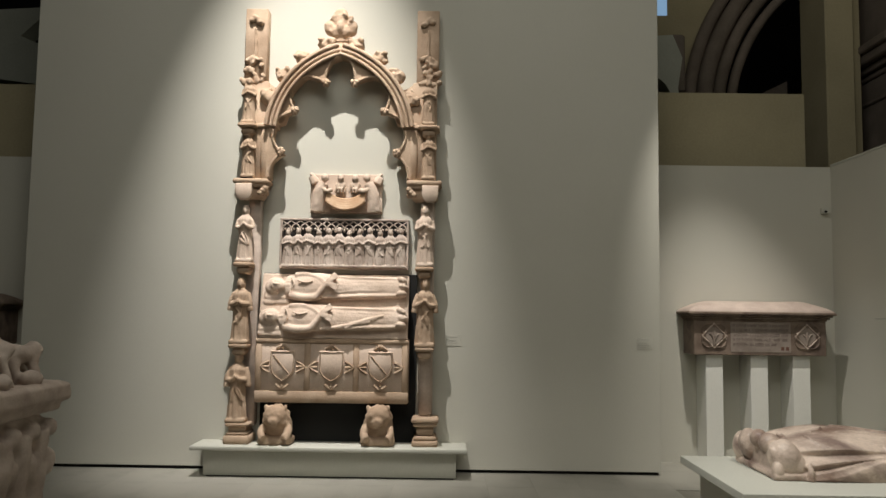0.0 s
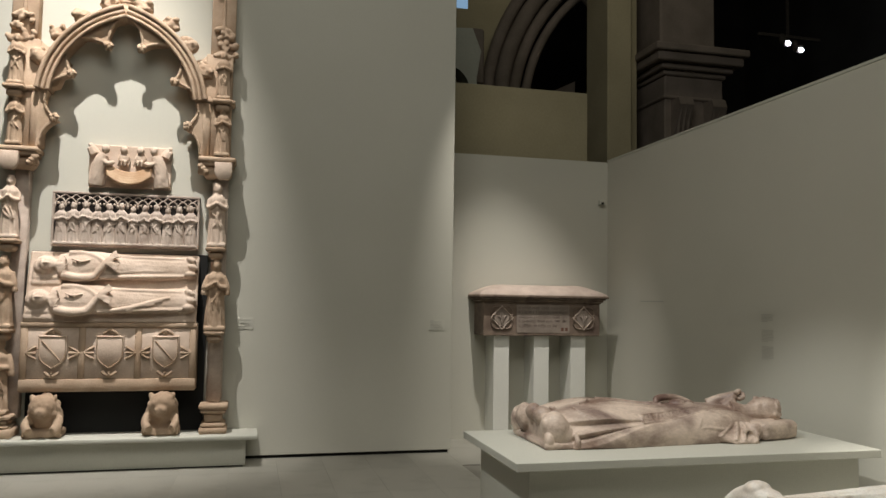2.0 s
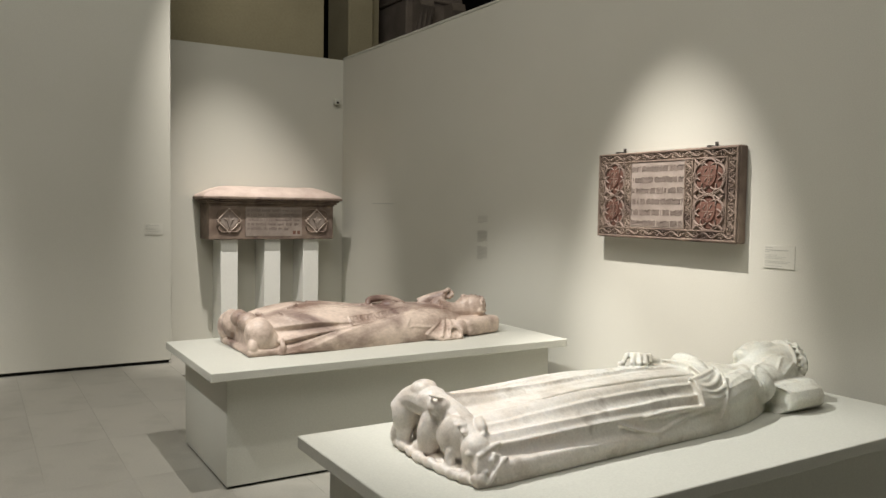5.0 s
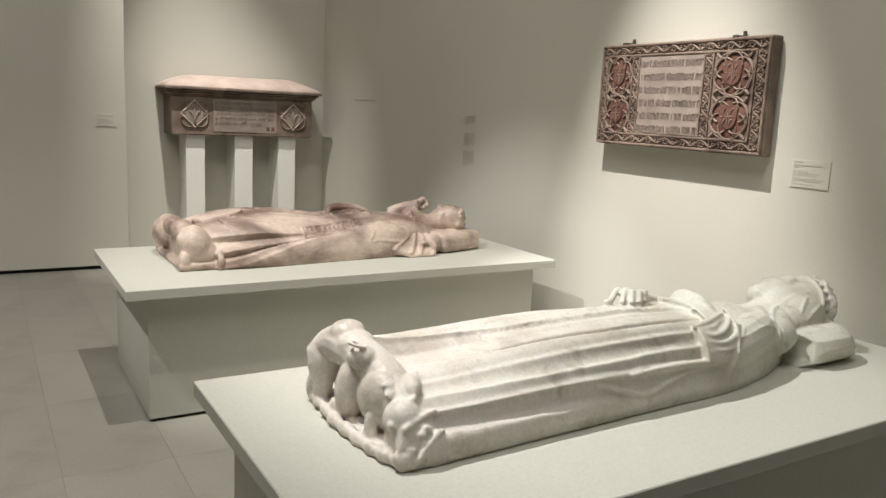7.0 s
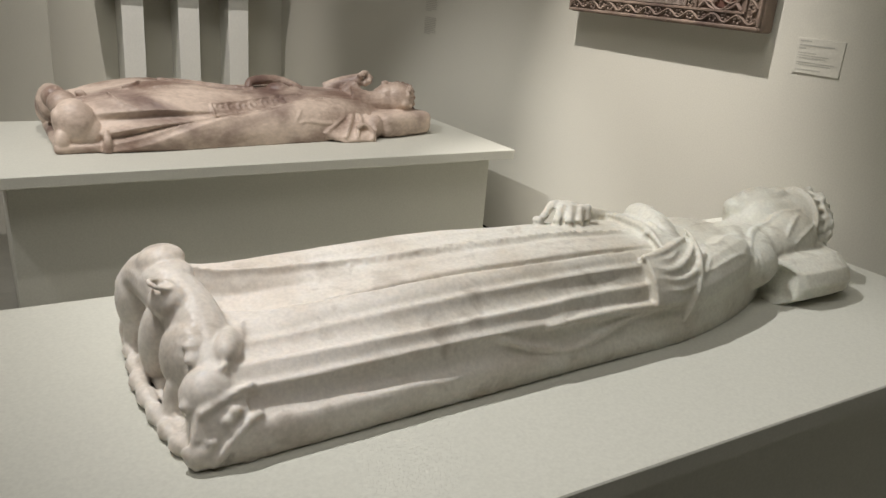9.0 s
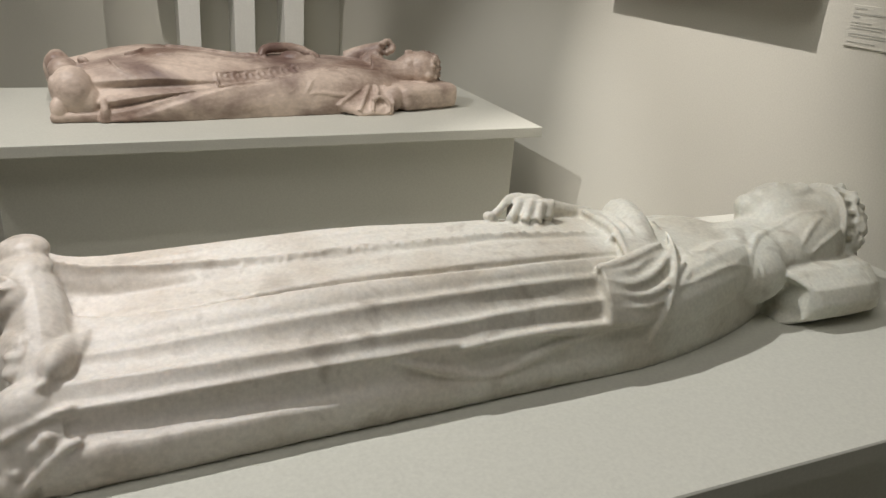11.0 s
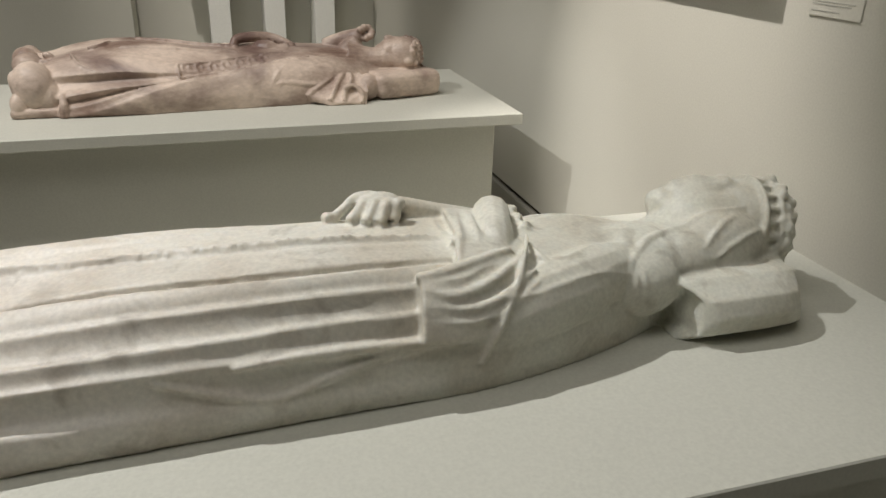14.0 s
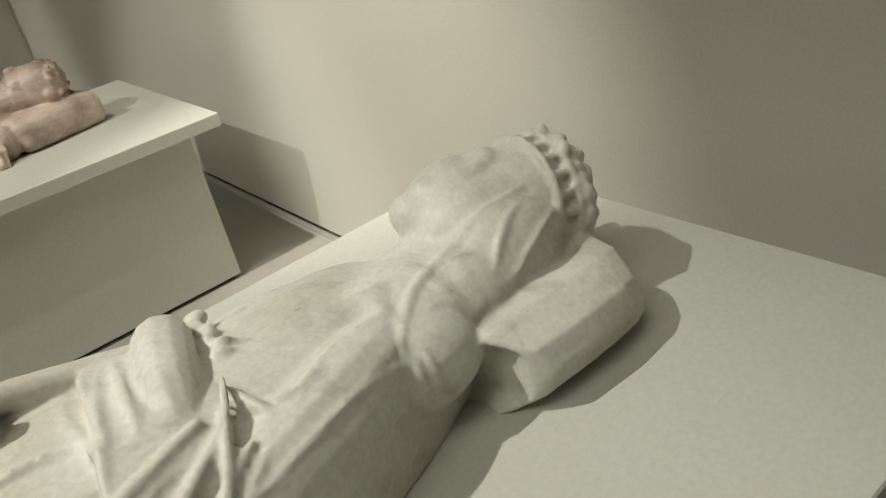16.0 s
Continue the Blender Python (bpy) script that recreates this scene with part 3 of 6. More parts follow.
    for path, r in ((((1.79, -0.012), (1.72, -0.020), (1.64, -0.018), (1.57, -0.030), (1.515, -0.05), (1.47, -0.08), (1.437, -0.113), (1.44, -0.135)), 0.011),
                    (((1.73, -0.035), (1.67, -0.060), (1.61, -0.088)), 0.009), (((1.77, -0.060), (1.70, -0.088), (1.63, -0.100)), 0.007),
                    (((1.53, -0.045), (1.54, -0.08), (1.56, -0.11)), 0.006),
                    (((1.515, -0.045), (1.44, -0.058), (1.36, -0.083), (1.30, -0.118), (1.268, -0.150)), 0.006), (((1.44, -0.125), (1.34, -0.15), (1.2, -0.185), (1.08, -0.2)), 0.005),
                    (((1.525, -0.01), (1.508, 0.04), (1.512, 0.09), (1.54, 0.13)), 0.005), (((1.575, -0.01), (1.562, 0.04), (1.57, 0.10)), 0.004), (((1.60, 0.0), (1.592, 0.05), (1.60, 0.105)), 0.0035),
                    (((1.50, -0.005), (1.42, -0.015), (1.31, -0.03)), 0.004), (((1.50, 0.04), (1.40, 0.035), (1.30, 0.02)), 0.004), (((1.50, 0.09), (1.40, 0.09), (1.30, 0.085)), 0.005),
                    # the broken edge of the sleeve
                    (((1.155, 0.09), (1.135, 0.03), (1.12, -0.03), (1.11, -0.09)), 0.008),
                    (((1.17, 0.06), (1.155, 0.0), (1.15, -0.06)), 0.009), (((1.11, 0.10), (1.095, 0.04), (1.10, -0.04), (1.105, -0.10)), 0.010)):
        drape(path, r)
    for q in range(3):
        drape(((1.43 + 0.014 * q, -0.128), (1.424 + 0.017 * q, -0.143), (1.43 + 0.017 * q, -0.158)), 0.0045, -0.1)
    # broken pearls along the front seam of the gown
    for q in range(46):
        x = 0.38 + 0.0155 * q
        hit = ground.ray_cast(Vector((x, float(np.interp(x, (0.35, 0.61, 0.86, 1.1), (0.040, 0.007, -0.012, -0.017))), 0.6)), Vector((0, 0, -1)))[0]
        if hit and q % 7 != 3 and q % 5 != 1:
            ell(bm, hit, (0.006, 0.005, 0.004), (0, 0, 20 * q), 8, 6)
    # crown: band with square gems, worn fleurons above it
    axis = Matrix.LocRotScale(Vector((1.80, 0.035, 0.142)), Euler((0, radians(10), radians(-8))), None)
    for j, (dx, rad, tr) in enumerate(((-0.014, 0.105, 0.006), (0.022, 0.106, 0.006))):
        tube(bm, [axis @ Vector((dx, rad * math.cos(w), rad * math.sin(w))) for w in (2 * math.pi * q / 40 for q in range(41))], tr, 8)
    for q in range(44):
        w = 2 * math.pi * q / 44
        if q % 2:
            gem = box(-0.009, 0.009, -0.006, 0.006, -0.006, 0.006, 0.002)
            bmesh.ops.transform(gem, verts=gem.verts, matrix=axis @ Matrix.Translation((0.004, 0.102 * math.cos(w), 0.102 * math.sin(w))) @ Matrix.Rotation(w, 4, "X"))
            join(bm, gem)
    ell(bm, axis @ Vector((-0.005, 0, 0)), (0.085, 0.100, 0.100), (0, 0, 0), 24, 16)
    ell(bm, axis @ Vector((0.034, 0, 0)), (0.050, 0.101, 0.101), (0, 0, 0), 24, 16)
    rnd = random.Random(5)
    for q in range(105):
        row = q // 35
        w = 2 * math.pi * (q + 0.5 * row) / 35 + rnd.uniform(-0.09, 0.09)
        rr = (0.101, 0.090, 0.070)[row] + rnd.uniform(-0.005, 0.006)
        ell(bm, axis @ Vector(((0.036, 0.052, 0.060)[row] + rnd.uniform(-0.006, 0.006), rr * math.cos(w), rr * math.sin(w))),
            (rnd.uniform(0.012, 0.020), rnd.uniform(0.010, 0.016), rnd.uniform(0.010, 0.016)), (rnd.uniform(0, 90), rnd.uniform(0, 90), rnd.uniform(0, 90)), 8, 6)
    # cushion: a broken bolster, wedge-shaped towards the near side
    sec = [(-0.160, 0.0), (-0.196, 0.024), (-0.208, 0.060), (-0.190, 0.092), (-0.14, 0.116), (-0.06, 0.126), (0.08, 0.116), (0.15, 0.08), (0.18, 0.03), (0.16, 0.0)]
    cush = bmesh.new()
    rings = []
    for x, sc, left, right in ((1.512, 0.96, 0.8, 0), (1.524, 1.0, 0.8, 0), (1.68, 1.02, 0, 0), (1.805, 1.0, 0, 0.5), (1.838, 0.94, 0, 0.5), (1.852, 0.85, 0, 0.5)):
        rings.append([cush.verts.new((x + left * max(0, -(yy + 0.135)) - right * max(0, -(yy + 0.13)) + (0.12 * zz if left else -0.25 * zz if right else 0), yy * sc, zz * sc)) for yy, zz in sec])
    for r, q in zip(rings, rings[1:]):
        for j in range(len(sec)):
            cush.faces.new((r[j], r[(j + 1) % len(sec)], q[(j + 1) % len(sec)], q[j]))
    cush.faces.new(rings[0])
    cush.faces.new(rings[-1][::-1])
    join(bm, cush)
    # hounds at the feet: one head low on the near side, its back rising to a second head and the far haunch
    join(bm, box(-0.014, 0.09, -0.255, 0.255, 0.0, 0.026, 0.012, None, 2))
    tube(bm, smooth_path([(0.052, -0.165, 0.086), (0.058, -0.09, 0.118), (0.050, -0.01, 0.150), (0.030, 0.08, 0.172), (0.016, 0.16, 0.172), (0.0, 0.225, 0.120)], 5), [0.044 + 0.008 * math.sin(math.pi * q / 25) for q in range(26)], 16)
    # the lady's shoe showing behind the hound's neck
    ell(bm, (0.088, -0.105, 0.128), (0.026, 0.078, 0.034), (-14, 0, -16), 22, 14)
    # near head: skull, brow, muzzle down to the bed, ear with its hollow rim
    ell(bm, (0.034, -0.185, 0.086), (0.048, 0.050, 0.050), (0, 8, 0), 20, 14)
    ell(bm, (0.006, -0.250, 0.022), (0.028, 0.022, 0.024))
    ell(bm, (-0.014, -0.246, 0.030), (0.012, 0.011, 0.010))
    ell(bm, (-0.006, -0.205, 0.088), (0.012, 0.014, 0.010))
    tube(bm, [(0.052 + 0.013 * math.cos(w), -0.172 + 0.018 * math.sin(w), 0.132 + 0.004 * math.cos(w)) for w in (2 * math.pi * q / 14 for q in range(15))], 0.007, 8)
    # the mantle's corner, folded round the head
    chunk(bm, ((-0.010, -0.262, 0.0), (0.085, -0.270, 0.0), (0.088, -0.254, 0.068), (0.082, -0.222, 0.106), (0.004, -0.236, 0.088), (-0.010, -0.255, 0.050), (0.0, -0.16, 0.08), (0.08, -0.15, 0.10), (0.0, -0.15, 0.0), (0.08, -0.15, 0.0)))
    tube(bm, smooth_path([(0.105, -0.245, 0.072), (0.085, -0.254, 0.070), (0.055, -0.264, 0.048), (0.030, -0.268, 0.022), (0.015, -0.266, 0.010)], 5), 0.008, 8)
    tube(bm, smooth_path([(0.100, -0.218, 0.110), (0.078, -0.222, 0.108), (0.040, -0.230, 0.098), (0.006, -0.238, 0.086)], 5), 0.008, 8)
    for q, (x, y, z) in enumerate(((0.050, -0.248, 0.072), (0.062, -0.244, 0.084), (0.020, -0.256, 0.044))):
        ell(bm, (x, y, z), (0.012, 0.010, 0.011), (30 * q, 20, 10), 10, 7)
    # second head, lying on the first one's back
    ell(bm, (0.014, 0.000, 0.182), (0.034, 0.042, 0.030), (0, -10, 20), 20, 14)
    tube(bm, [(0.004 + 0.020 * math.cos(w), 0.002 + 0.022 * math.sin(w), 0.214 - 0.006 * math.cos(w)) for w in (2 * math.pi * q / 14 for q in range(15))], 0.005, 8)
    ell(bm, (0.030, 0.075, 0.198), (0.048, 0.050, 0.028), (0, -12, 30), 18, 12)
    ell(bm, (0.028, 0.125, 0.214), (0.046, 0.046, 0.028), (0, -10, 10), 18, 12)
    # flank, thigh, foreleg and far haunch on the end face, over a wavy ledge
    join(bm, box(0.022, 0.09, -0.20, 0.215, 0.02, 0.135, 0.03, None, 3))
    ell(bm, (0.030, -0.075, 0.100), (0.044, 0.075, 0.070), (0, 0, 10), 20, 14)
    ell(bm, (0.002, 0.040, 0.088), (0.036, 0.050, 0.080), (8, 0, 0), 22, 14)
    ell(bm, (-0.006, 0.080, 0.030), (0.024, 0.040, 0.026), (0, 0, 0), 16, 10)
    tube(bm, smooth_path([(0.022, -0.100, 0.085), (-0.002, -0.095, 0.052), (-0.008, -0.110, 0.022)], 5), [0.024 - 0.0008 * q for q in range(11)], 10)
    ell(bm, (-0.004, 0.188, 0.122), (0.044, 0.052, 0.074), (0, 10, 0), 22, 14)
    ell(bm, (-0.014, 0.175, 0.060), (0.026, 0.034, 0.048), (0, 10, 0), 16, 10)
    ell(bm, (-0.010, 0.224, 0.056), (0.028, 0.028, 0.052), (0, 20, 0))
    tube(bm, smooth_path([(0.010, -0.258, 0.010), (-0.016, -0.19, 0.014), (-0.026, -0.12, 0.012), (-0.034, -0.04, 0.016), (-0.036, 0.05, 0.013), (-0.030, 0.13, 0.018), (-0.022, 0.21, 0.014), (0.0, 0.25, 0.012)], 5), [0.016 + 0.004 * math.sin(1.7 * q) for q in range(36)], 8)
    worn = random.Random(31)
    for q in range(12):
        f = q / 11
        ell(bm, (0.040 - 0.020 * f + worn.uniform(-0.02, 0.02), -0.14 + 0.20 * f, 0.146 + 0.060 * f + worn.uniform(-0.010, 0.0)), (worn.uniform(0.010, 0.018), worn.uniform(0.010, 0.020), worn.uniform(0.005, 0.009)), (worn.uniform(-30, 30), worn.uniform(-30, 30), worn.uniform(0, 180)), 9, 6)
    return carve(bm, 0.0042, 1, 0.0012, 30, 0.0)


def pink_figure():
    """Lies along x with the feet at 0; the near side is -y."""
    bm = bmesh.new()
    L = 1.46
    k = 1 / L
    wn = curve1((0, 0.27), (0.14, 0.29), (0.2, 0.325), (0.45, 0.33), (0.82, 0.30), (1.1, 0.28), (1.3, 0.24), (L, 0.16))
    wf = curve1((0, 0.24), (0.7, 0.25), (1.15, 0.22), (L, 0.12))
    hh = curve1((0, 0.175), (0.1, 0.19), (0.2, 0.222), (0.39, 0.246), (0.54, 0.232), (0.76, 0.206), (1.0, 0.21), (1.28, 0.196), (L, 0.16))

    def at(s, deg, lift=0.0):
        x, w = s * L, radians(deg)
        c, sn = math.cos(w), math.sin(w)
        y = -math.copysign(abs(c) ** (2 / 2.8), c) * (wn(x) if c > 0 else wf(x))
        return Vector((x, y, abs(sn) ** (2 / 2.3) * hh(x))) + Vector((0, -c, sn)) * lift

    # folds: the mantle's edge climbs from the bed to the belt, with deep hollows over the shins
    one = curve1((0, 1), (1.2, 1), (1.4, 0.2), (L, 0))
    shin = curve1((0, 0.2), (0.14, 0.3), (0.2, 1), (0.42, 1), (0.52, 0.6), (0.62, 0), (L, 0))
    m_line = curve1((0, 0.8), (0.25, 1.5), (0.34, 5), (0.42, 10), (0.49, 16), (0.63, 28), (0.74, 34), (0.89, 39), (1.09, 53), (L, 60))
    r3 = curve1((0, 3), (0.17, 6), (0.25, 8), (0.34, 12), (0.42, 19), (0.5, 22), (0.63, 29.5), (0.74, 35.5), (0.89, 40.5), (1.09, 54.5), (L, 62))
    r2 = curve1((0, 16), (0.18, 16.5), (0.29, 20), (0.42, 22.5), (0.51, 25), (0.63, 31), (0.74, 37), (0.89, 42), (1.09, 56), (L, 64))
    r1 = curve1((0, 42), (0.16, 40), (0.27, 37.5), (0.49, 37), (0.6, 37), (0.74, 41), (0.89, 46), (1.09, 60), (L, 68))
    panel_top = curve1((0, 60), (0.38, 57), (0.5, 53), (0.61, 49), (0.75, 55), (0.89, 62), (1.04, 68), (L, 76))
    lines = [(lambda x: 0, lambda x: 0, 0.004),
             (m_line, lambda x: 0.016, -0.004),
             (r3, lambda x: 0.002 + 0.004 * shin(x), 0.0),
             (lambda x: 0.5 * r3(x) + 0.5 * r2(x), lambda x: -0.026 * shin(x), 0.0),
             (r2, lambda x: 0.004 + 0.004 * shin(x), 0.0),
             (lambda x: 0.62 * r2(x) + 0.38 * r1(x), lambda x: -0.016 * shin(x), 0.0),
             (lambda x: 0.25 * r2(x) + 0.75 * r1(x), lambda x: -0.024 * shin(x), 0.0),
             (r1, lambda x: 0.004 + 0.004 * shin(x), -0.002),
             (panel_top, lambda x: 0.004, -0.003),
             (lambda x: panel_top(x) + 3, lambda x: -0.002, 0.0),
             (lambda x: 84, curve1((0, -0.012), (0.2, -0.012), (0.38, 0.006), (0.7, 0.004), (L, 0.0)), -0.006),
             (lambda x: 100, lambda x: 0.002, -0.004),
             (lambda x: 125, lambda x: 0.004, 0.0),
             (lambda x: 180, lambda x: 0, 0.0)]
    drapery(bm, at, lines, 0.03, L, one, lambda x, deg: 0.0, 220, 220)
    lift6 = lambda s, d, l: at(s, d, l + 0.009)
    ridges(bm, lift6, [(((0.22 * k, 69), (0.235 * k, 60), (0.26 * k, 50), (0.32 * k, 40)), 0.006), (((0.36 * k, 84), (0.33 * k, 76), (0.28 * k, 74)), 0.009),
                    # hooked folds under the elbow
                    (((0.97 * k, 19), (0.985 * k, 26), (1.01 * k, 36), (1.06 * k, 48), (1.14 * k, 58)), 0.013), (((0.97 * k, 19), (1.03 * k, 23), (1.13 * k, 20), (1.2 * k, 22)), 0.011),
                    (((0.70 * k, 15), (0.77 * k, 23), (0.84 * k, 33), (0.92 * k, 40)), 0.009), (((0.85 * k, 18), (0.93 * k, 27), (1.0 * k, 44)), 0.009), (((0.78 * k, 37), (0.83 * k, 28), (0.835 * k, 10)), 0.004),
                    (((1.06 * k, 44), (1.12 * k, 40), (1.2 * k, 42), (1.28 * k, 50)), 0.010), (((1.14 * k, 60), (1.20 * k, 54), (1.28 * k, 56)), 0.008),
                    (((0.40 * k, 70), (0.6 * k, 72), (0.85 * k, 74)), 0.007), (((0.45 * k, 92), (0.65 * k, 90), (0.85 * k, 88)), 0.008)])
    # embroidered band of the belt: two rims and worn motifs between them
    ridges(bm, lift6, [(((0.615 * k, 48), (0.75 * k, 54), (0.89 * k, 61), (1.04 * k, 67)), 0.005), (((0.625 * k, 32), (0.74 * k, 37), (0.89 * k, 42.5), (1.06 * k, 55)), 0.006), (((0.612 * k, 48), (0.62 * k, 32)), 0.006)])
    for q in range(7):
        x = 0.645 + 0.052 * q
        mid = 0.5 * (r1(x) + panel_top(x)) - 1
        tube(bm, [at((x + 0.015 * math.cos(w)) * k, mid + 4.2 * math.sin(w), 0.005) for w in (2 * math.pi * j / 10 for j in range(8))], 0.0032, 6)
    # the beasts that carry the feet: a smooth rump on the near side, a broken head above, a ledge below
    join(bm, box(0.0, 0.17, -0.315, 0.24, 0.0, 0.036, 0.014, None, 2))
    ell(bm, (0.085, -0.235, 0.105), (0.080, 0.088, 0.098), (0, -8, 10), 28, 18)
    ell(bm, (0.135, -0.255, 0.07), (0.05, 0.055, 0.065), (0, 0, 0), 20, 14)
    ell(bm, (0.055, -0.12, 0.165), (0.058, 0.060, 0.052), (0, 0, 20), 20, 14)
    ell(bm, (0.035, -0.03, 0.175), (0.050, 0.055, 0.050), (0, 0, 0), 18, 12)
    ell(bm, (0.03, 0.10, 0.13), (0.055, 0.075, 0.085), (0, 0, 0), 18, 12)
    ell(bm, (0.03, 0.19, 0.10), (0.055, 0.06, 0.085))
    ell(bm, (0.030, -0.285, 0.05), (0.030, 0.032, 0.045))
    ell(bm, (0.022, -0.245, 0.13), (0.022, 0.032, 0.040))
    for q, (x, y, z) in enumerate(((0.12, -0.14, 0.172), (0.15, -0.165, 0.165), (0.165, -0.195, 0.15), (0.13, -0.09, 0.195), (0.115, -0.185, 0.168))):
        ell(bm, (x, y, z), (0.026, 0.016, 0.024), (40 * q, 25, 30 * q), 9, 6)
    tube(bm, [(0.185, -0.322, 0.0), (0.19, -0.318, 0.05), (0.188, -0.30, 0.09)], [0.018, 0.016, 0.010], 8)
    # far forearm arching over the belly, pale stump of the elbow in it
    tube(bm, smooth_path([(0.845, -0.02, 0.205), (0.86, 0.0, 0.232), (0.93, 0.02, 0.240), (1.00, 0.02, 0.236), (1.06, 0.0, 0.216), (1.10, -0.02, 0.198)], 5), [0.018 + 0.004 * math.sin(math.pi * q / 25) for q in range(26)], 10)
    ell(bm, (0.98, -0.04, 0.206), (0.055, 0.045, 0.028), (0, 4, -10), 18, 12)
    for q in range(6):
        ell(bm, (0.77 + 0.016 * q, -0.02 - 0.008 * q, 0.205 + 0.006 * (q % 2)), (0.014, 0.016, 0.012), (0, 0, 30 * q), 8, 6)
    for q in range(4):
        tube(bm, smooth_path([(1.03 + 0.014 * q, -0.03, 0.212), (1.025 + 0.014 * q, -0.075, 0.206), (1.01 + 0.014 * q, -0.105, 0.196)], 4), 0.007, 6)
    # praying hands, broken off at the wrists
    tube(bm, smooth_path([(1.26, 0.06, 0.18), (1.32, 0.03, 0.215), (1.375, -0.01, 0.238), (1.41, -0.03, 0.25)], 5), [0.040, 0.039, 0.038, 0.037, 0.036, 0.035, 0.034, 0.034, 0.033, 0.033, 0.033, 0.032, 0.032, 0.032, 0.031, 0.030], 12)
    tube(bm, [(1.33, -0.02, 0.17), (1.385, -0.035, 0.225)], [0.045, 0.034], 10)
    for q in range(8):
        ell(bm, (1.415 + 0.030 * math.cos(0.8 * q), -0.035 + 0.020 * math.sin(1.7 * q), 0.256 + 0.022 * math.sin(0.8 * q)), (0.021, 0.017, 0.019), (30 * q, 20, 15 * q), 9, 7)
    # neck, head with cropped hair, brow, nose, ear
    tube(bm, [(1.34, -0.06, 0.14), (1.43, -0.085, 0.145), (1.53, -0.10, 0.150)], [0.085, 0.055, 0.055], 14)
    ell(bm, (1.575, -0.09, 0.160), (0.088, 0.084, 0.084), (0, -8, -6), 28, 18)
    ell(bm, (1.520, -0.085, 0.180), (0.060, 0.058, 0.052), (0, 0, 0), 24, 14)
    ell(bm, (1.478, -0.080, 0.188), (0.026, 0.030, 0.026))
    ell(bm, (1.515, -0.075, 0.236), (0.022, 0.012, 0.013))
    ell(bm, (1.548, -0.082, 0.232), (0.012, 0.040, 0.010))
    ell(bm, (1.585, -0.172, 0.145), (0.022, 0.012, 0.018), (0, 0, 10))
    for q in range(40):
        a, b = radians(-75 + 150 * ((q * 7) % 40) / 39), radians(-60 + 150 * q / 39)
        ell(bm, (1.580 + 0.082 * math.cos(a) * abs(math.cos(b * 0.6)), -0.09 + 0.080 * math.sin(a), 0.152 + 0.076 * math.sin(b)), (0.014, 0.010, 0.011), (40 * q, 25 * q, 0), 8, 6)
    # cushion with a hatched edge, ending in a broken corner
    cush = box(-0.17, 0.148, -0.165, 0.17, 0.0, 0.112, 0.034, None, 3)
    bmesh.ops.rotate(cush, verts=cush.verts, cent=(0, 0, 0), matrix=Euler((0, 0, radians(16))).to_matrix())
    bmesh.ops.translate(cush, verts=cush.verts, vec=(1.545, -0.085, 0.0))
    join(bm, cush)
    for q in range(15):
        x = 1.46 + 0.017 * q
        y = -0.268 + 0.29 * (x - 1.42)
        tube(bm, [(x, y + 0.020, 0.110), (x + 0.012, y + 0.002, 0.084), (x + 0.024, y - 0.002, 0.045)], 0.0050, 5)
    rnd = random.Random(9)
    for q in range(9):
        ell(bm, (1.665 + 0.03 * rnd.random(), -0.19 + 0.04 * q * 0.4, 0.03 + 0.07 * rnd.random()), (0.022, 0.026, 0.016), (40 * q, 20 * q, 0), 9, 6)
    # cloth gathered beside the shoulder: a fan of broad pleats with a broken foot
    chunk(bm, ((1.112, -0.288, 0.044), (1.130, -0.284, 0.016), (1.20, -0.322, 0.0), (1.26, -0.332, 0.012), (1.365, -0.322, 0.0), (1.375, -0.295, 0.055), (1.36, -0.20, 0.108), (1.22, -0.235, 0.102), (1.20, -0.20, 0.0), (1.37, -0.20, 0.0)))
    for pts, r in ((((1.26, -0.215, 0.112), (1.20, -0.255, 0.088), (1.125, -0.287, 0.044)), 0.009), (((1.28, -0.215, 0.112), (1.245, -0.27, 0.080), (1.205, -0.318, 0.020)), 0.012), (((1.31, -0.215, 0.112), (1.305, -0.265, 0.088), (1.275, -0.30, 0.060), (1.265, -0.325, 0.020)), 0.010),
                   (((1.265, -0.305, 0.066), (1.31, -0.295, 0.078), (1.345, -0.31, 0.045), (1.34, -0.325, 0.010)), 0.011), (((1.35, -0.21, 0.11), (1.365, -0.26, 0.085), (1.372, -0.30, 0.045)), 0.008)):
        tube(bm, smooth_path(pts, 6), r, 8)
    ell(bm, (1.385, -0.235, 0.055), (0.05, 0.05, 0.058), (0, 0, 0), 16, 12)
    return carve(bm, 0.0048, 1, 0.0022, 24, 0.0)


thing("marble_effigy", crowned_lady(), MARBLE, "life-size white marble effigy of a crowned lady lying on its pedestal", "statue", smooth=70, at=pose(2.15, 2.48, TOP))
thing("alabaster_effigy", pink_figure(), ALABASTER, "mottled pink alabaster effigy with broken arms lying on its pedestal", "statue", smooth=70, at=pose(2.15, 4.73, TOP))

# ---------------------------------------------------------------- ossuary on three posts


def lozenge(cx, cz, r):
    return [(cx - r, cz), (cx, cz - r), (cx + r, cz), (cx, cz + r)]


def foil_ring(bm, cx, cz, r, lobes, thick, y, turn=0.0):
    """Raised tracery: lobes round a centre."""
    d, lr = r * 0.52, r * 0.48
    for q in range(lobes):
        w = 360 * q / lobes + turn
        c = (cx + d * math.cos(radians(w)), cz + d * math.sin(radians(w)))
        tube(bm, [(x, y, z) for x, z in arc(c[0], c[1], lr, w - 105, w + 105, 14)], thick, 6)
    return bm


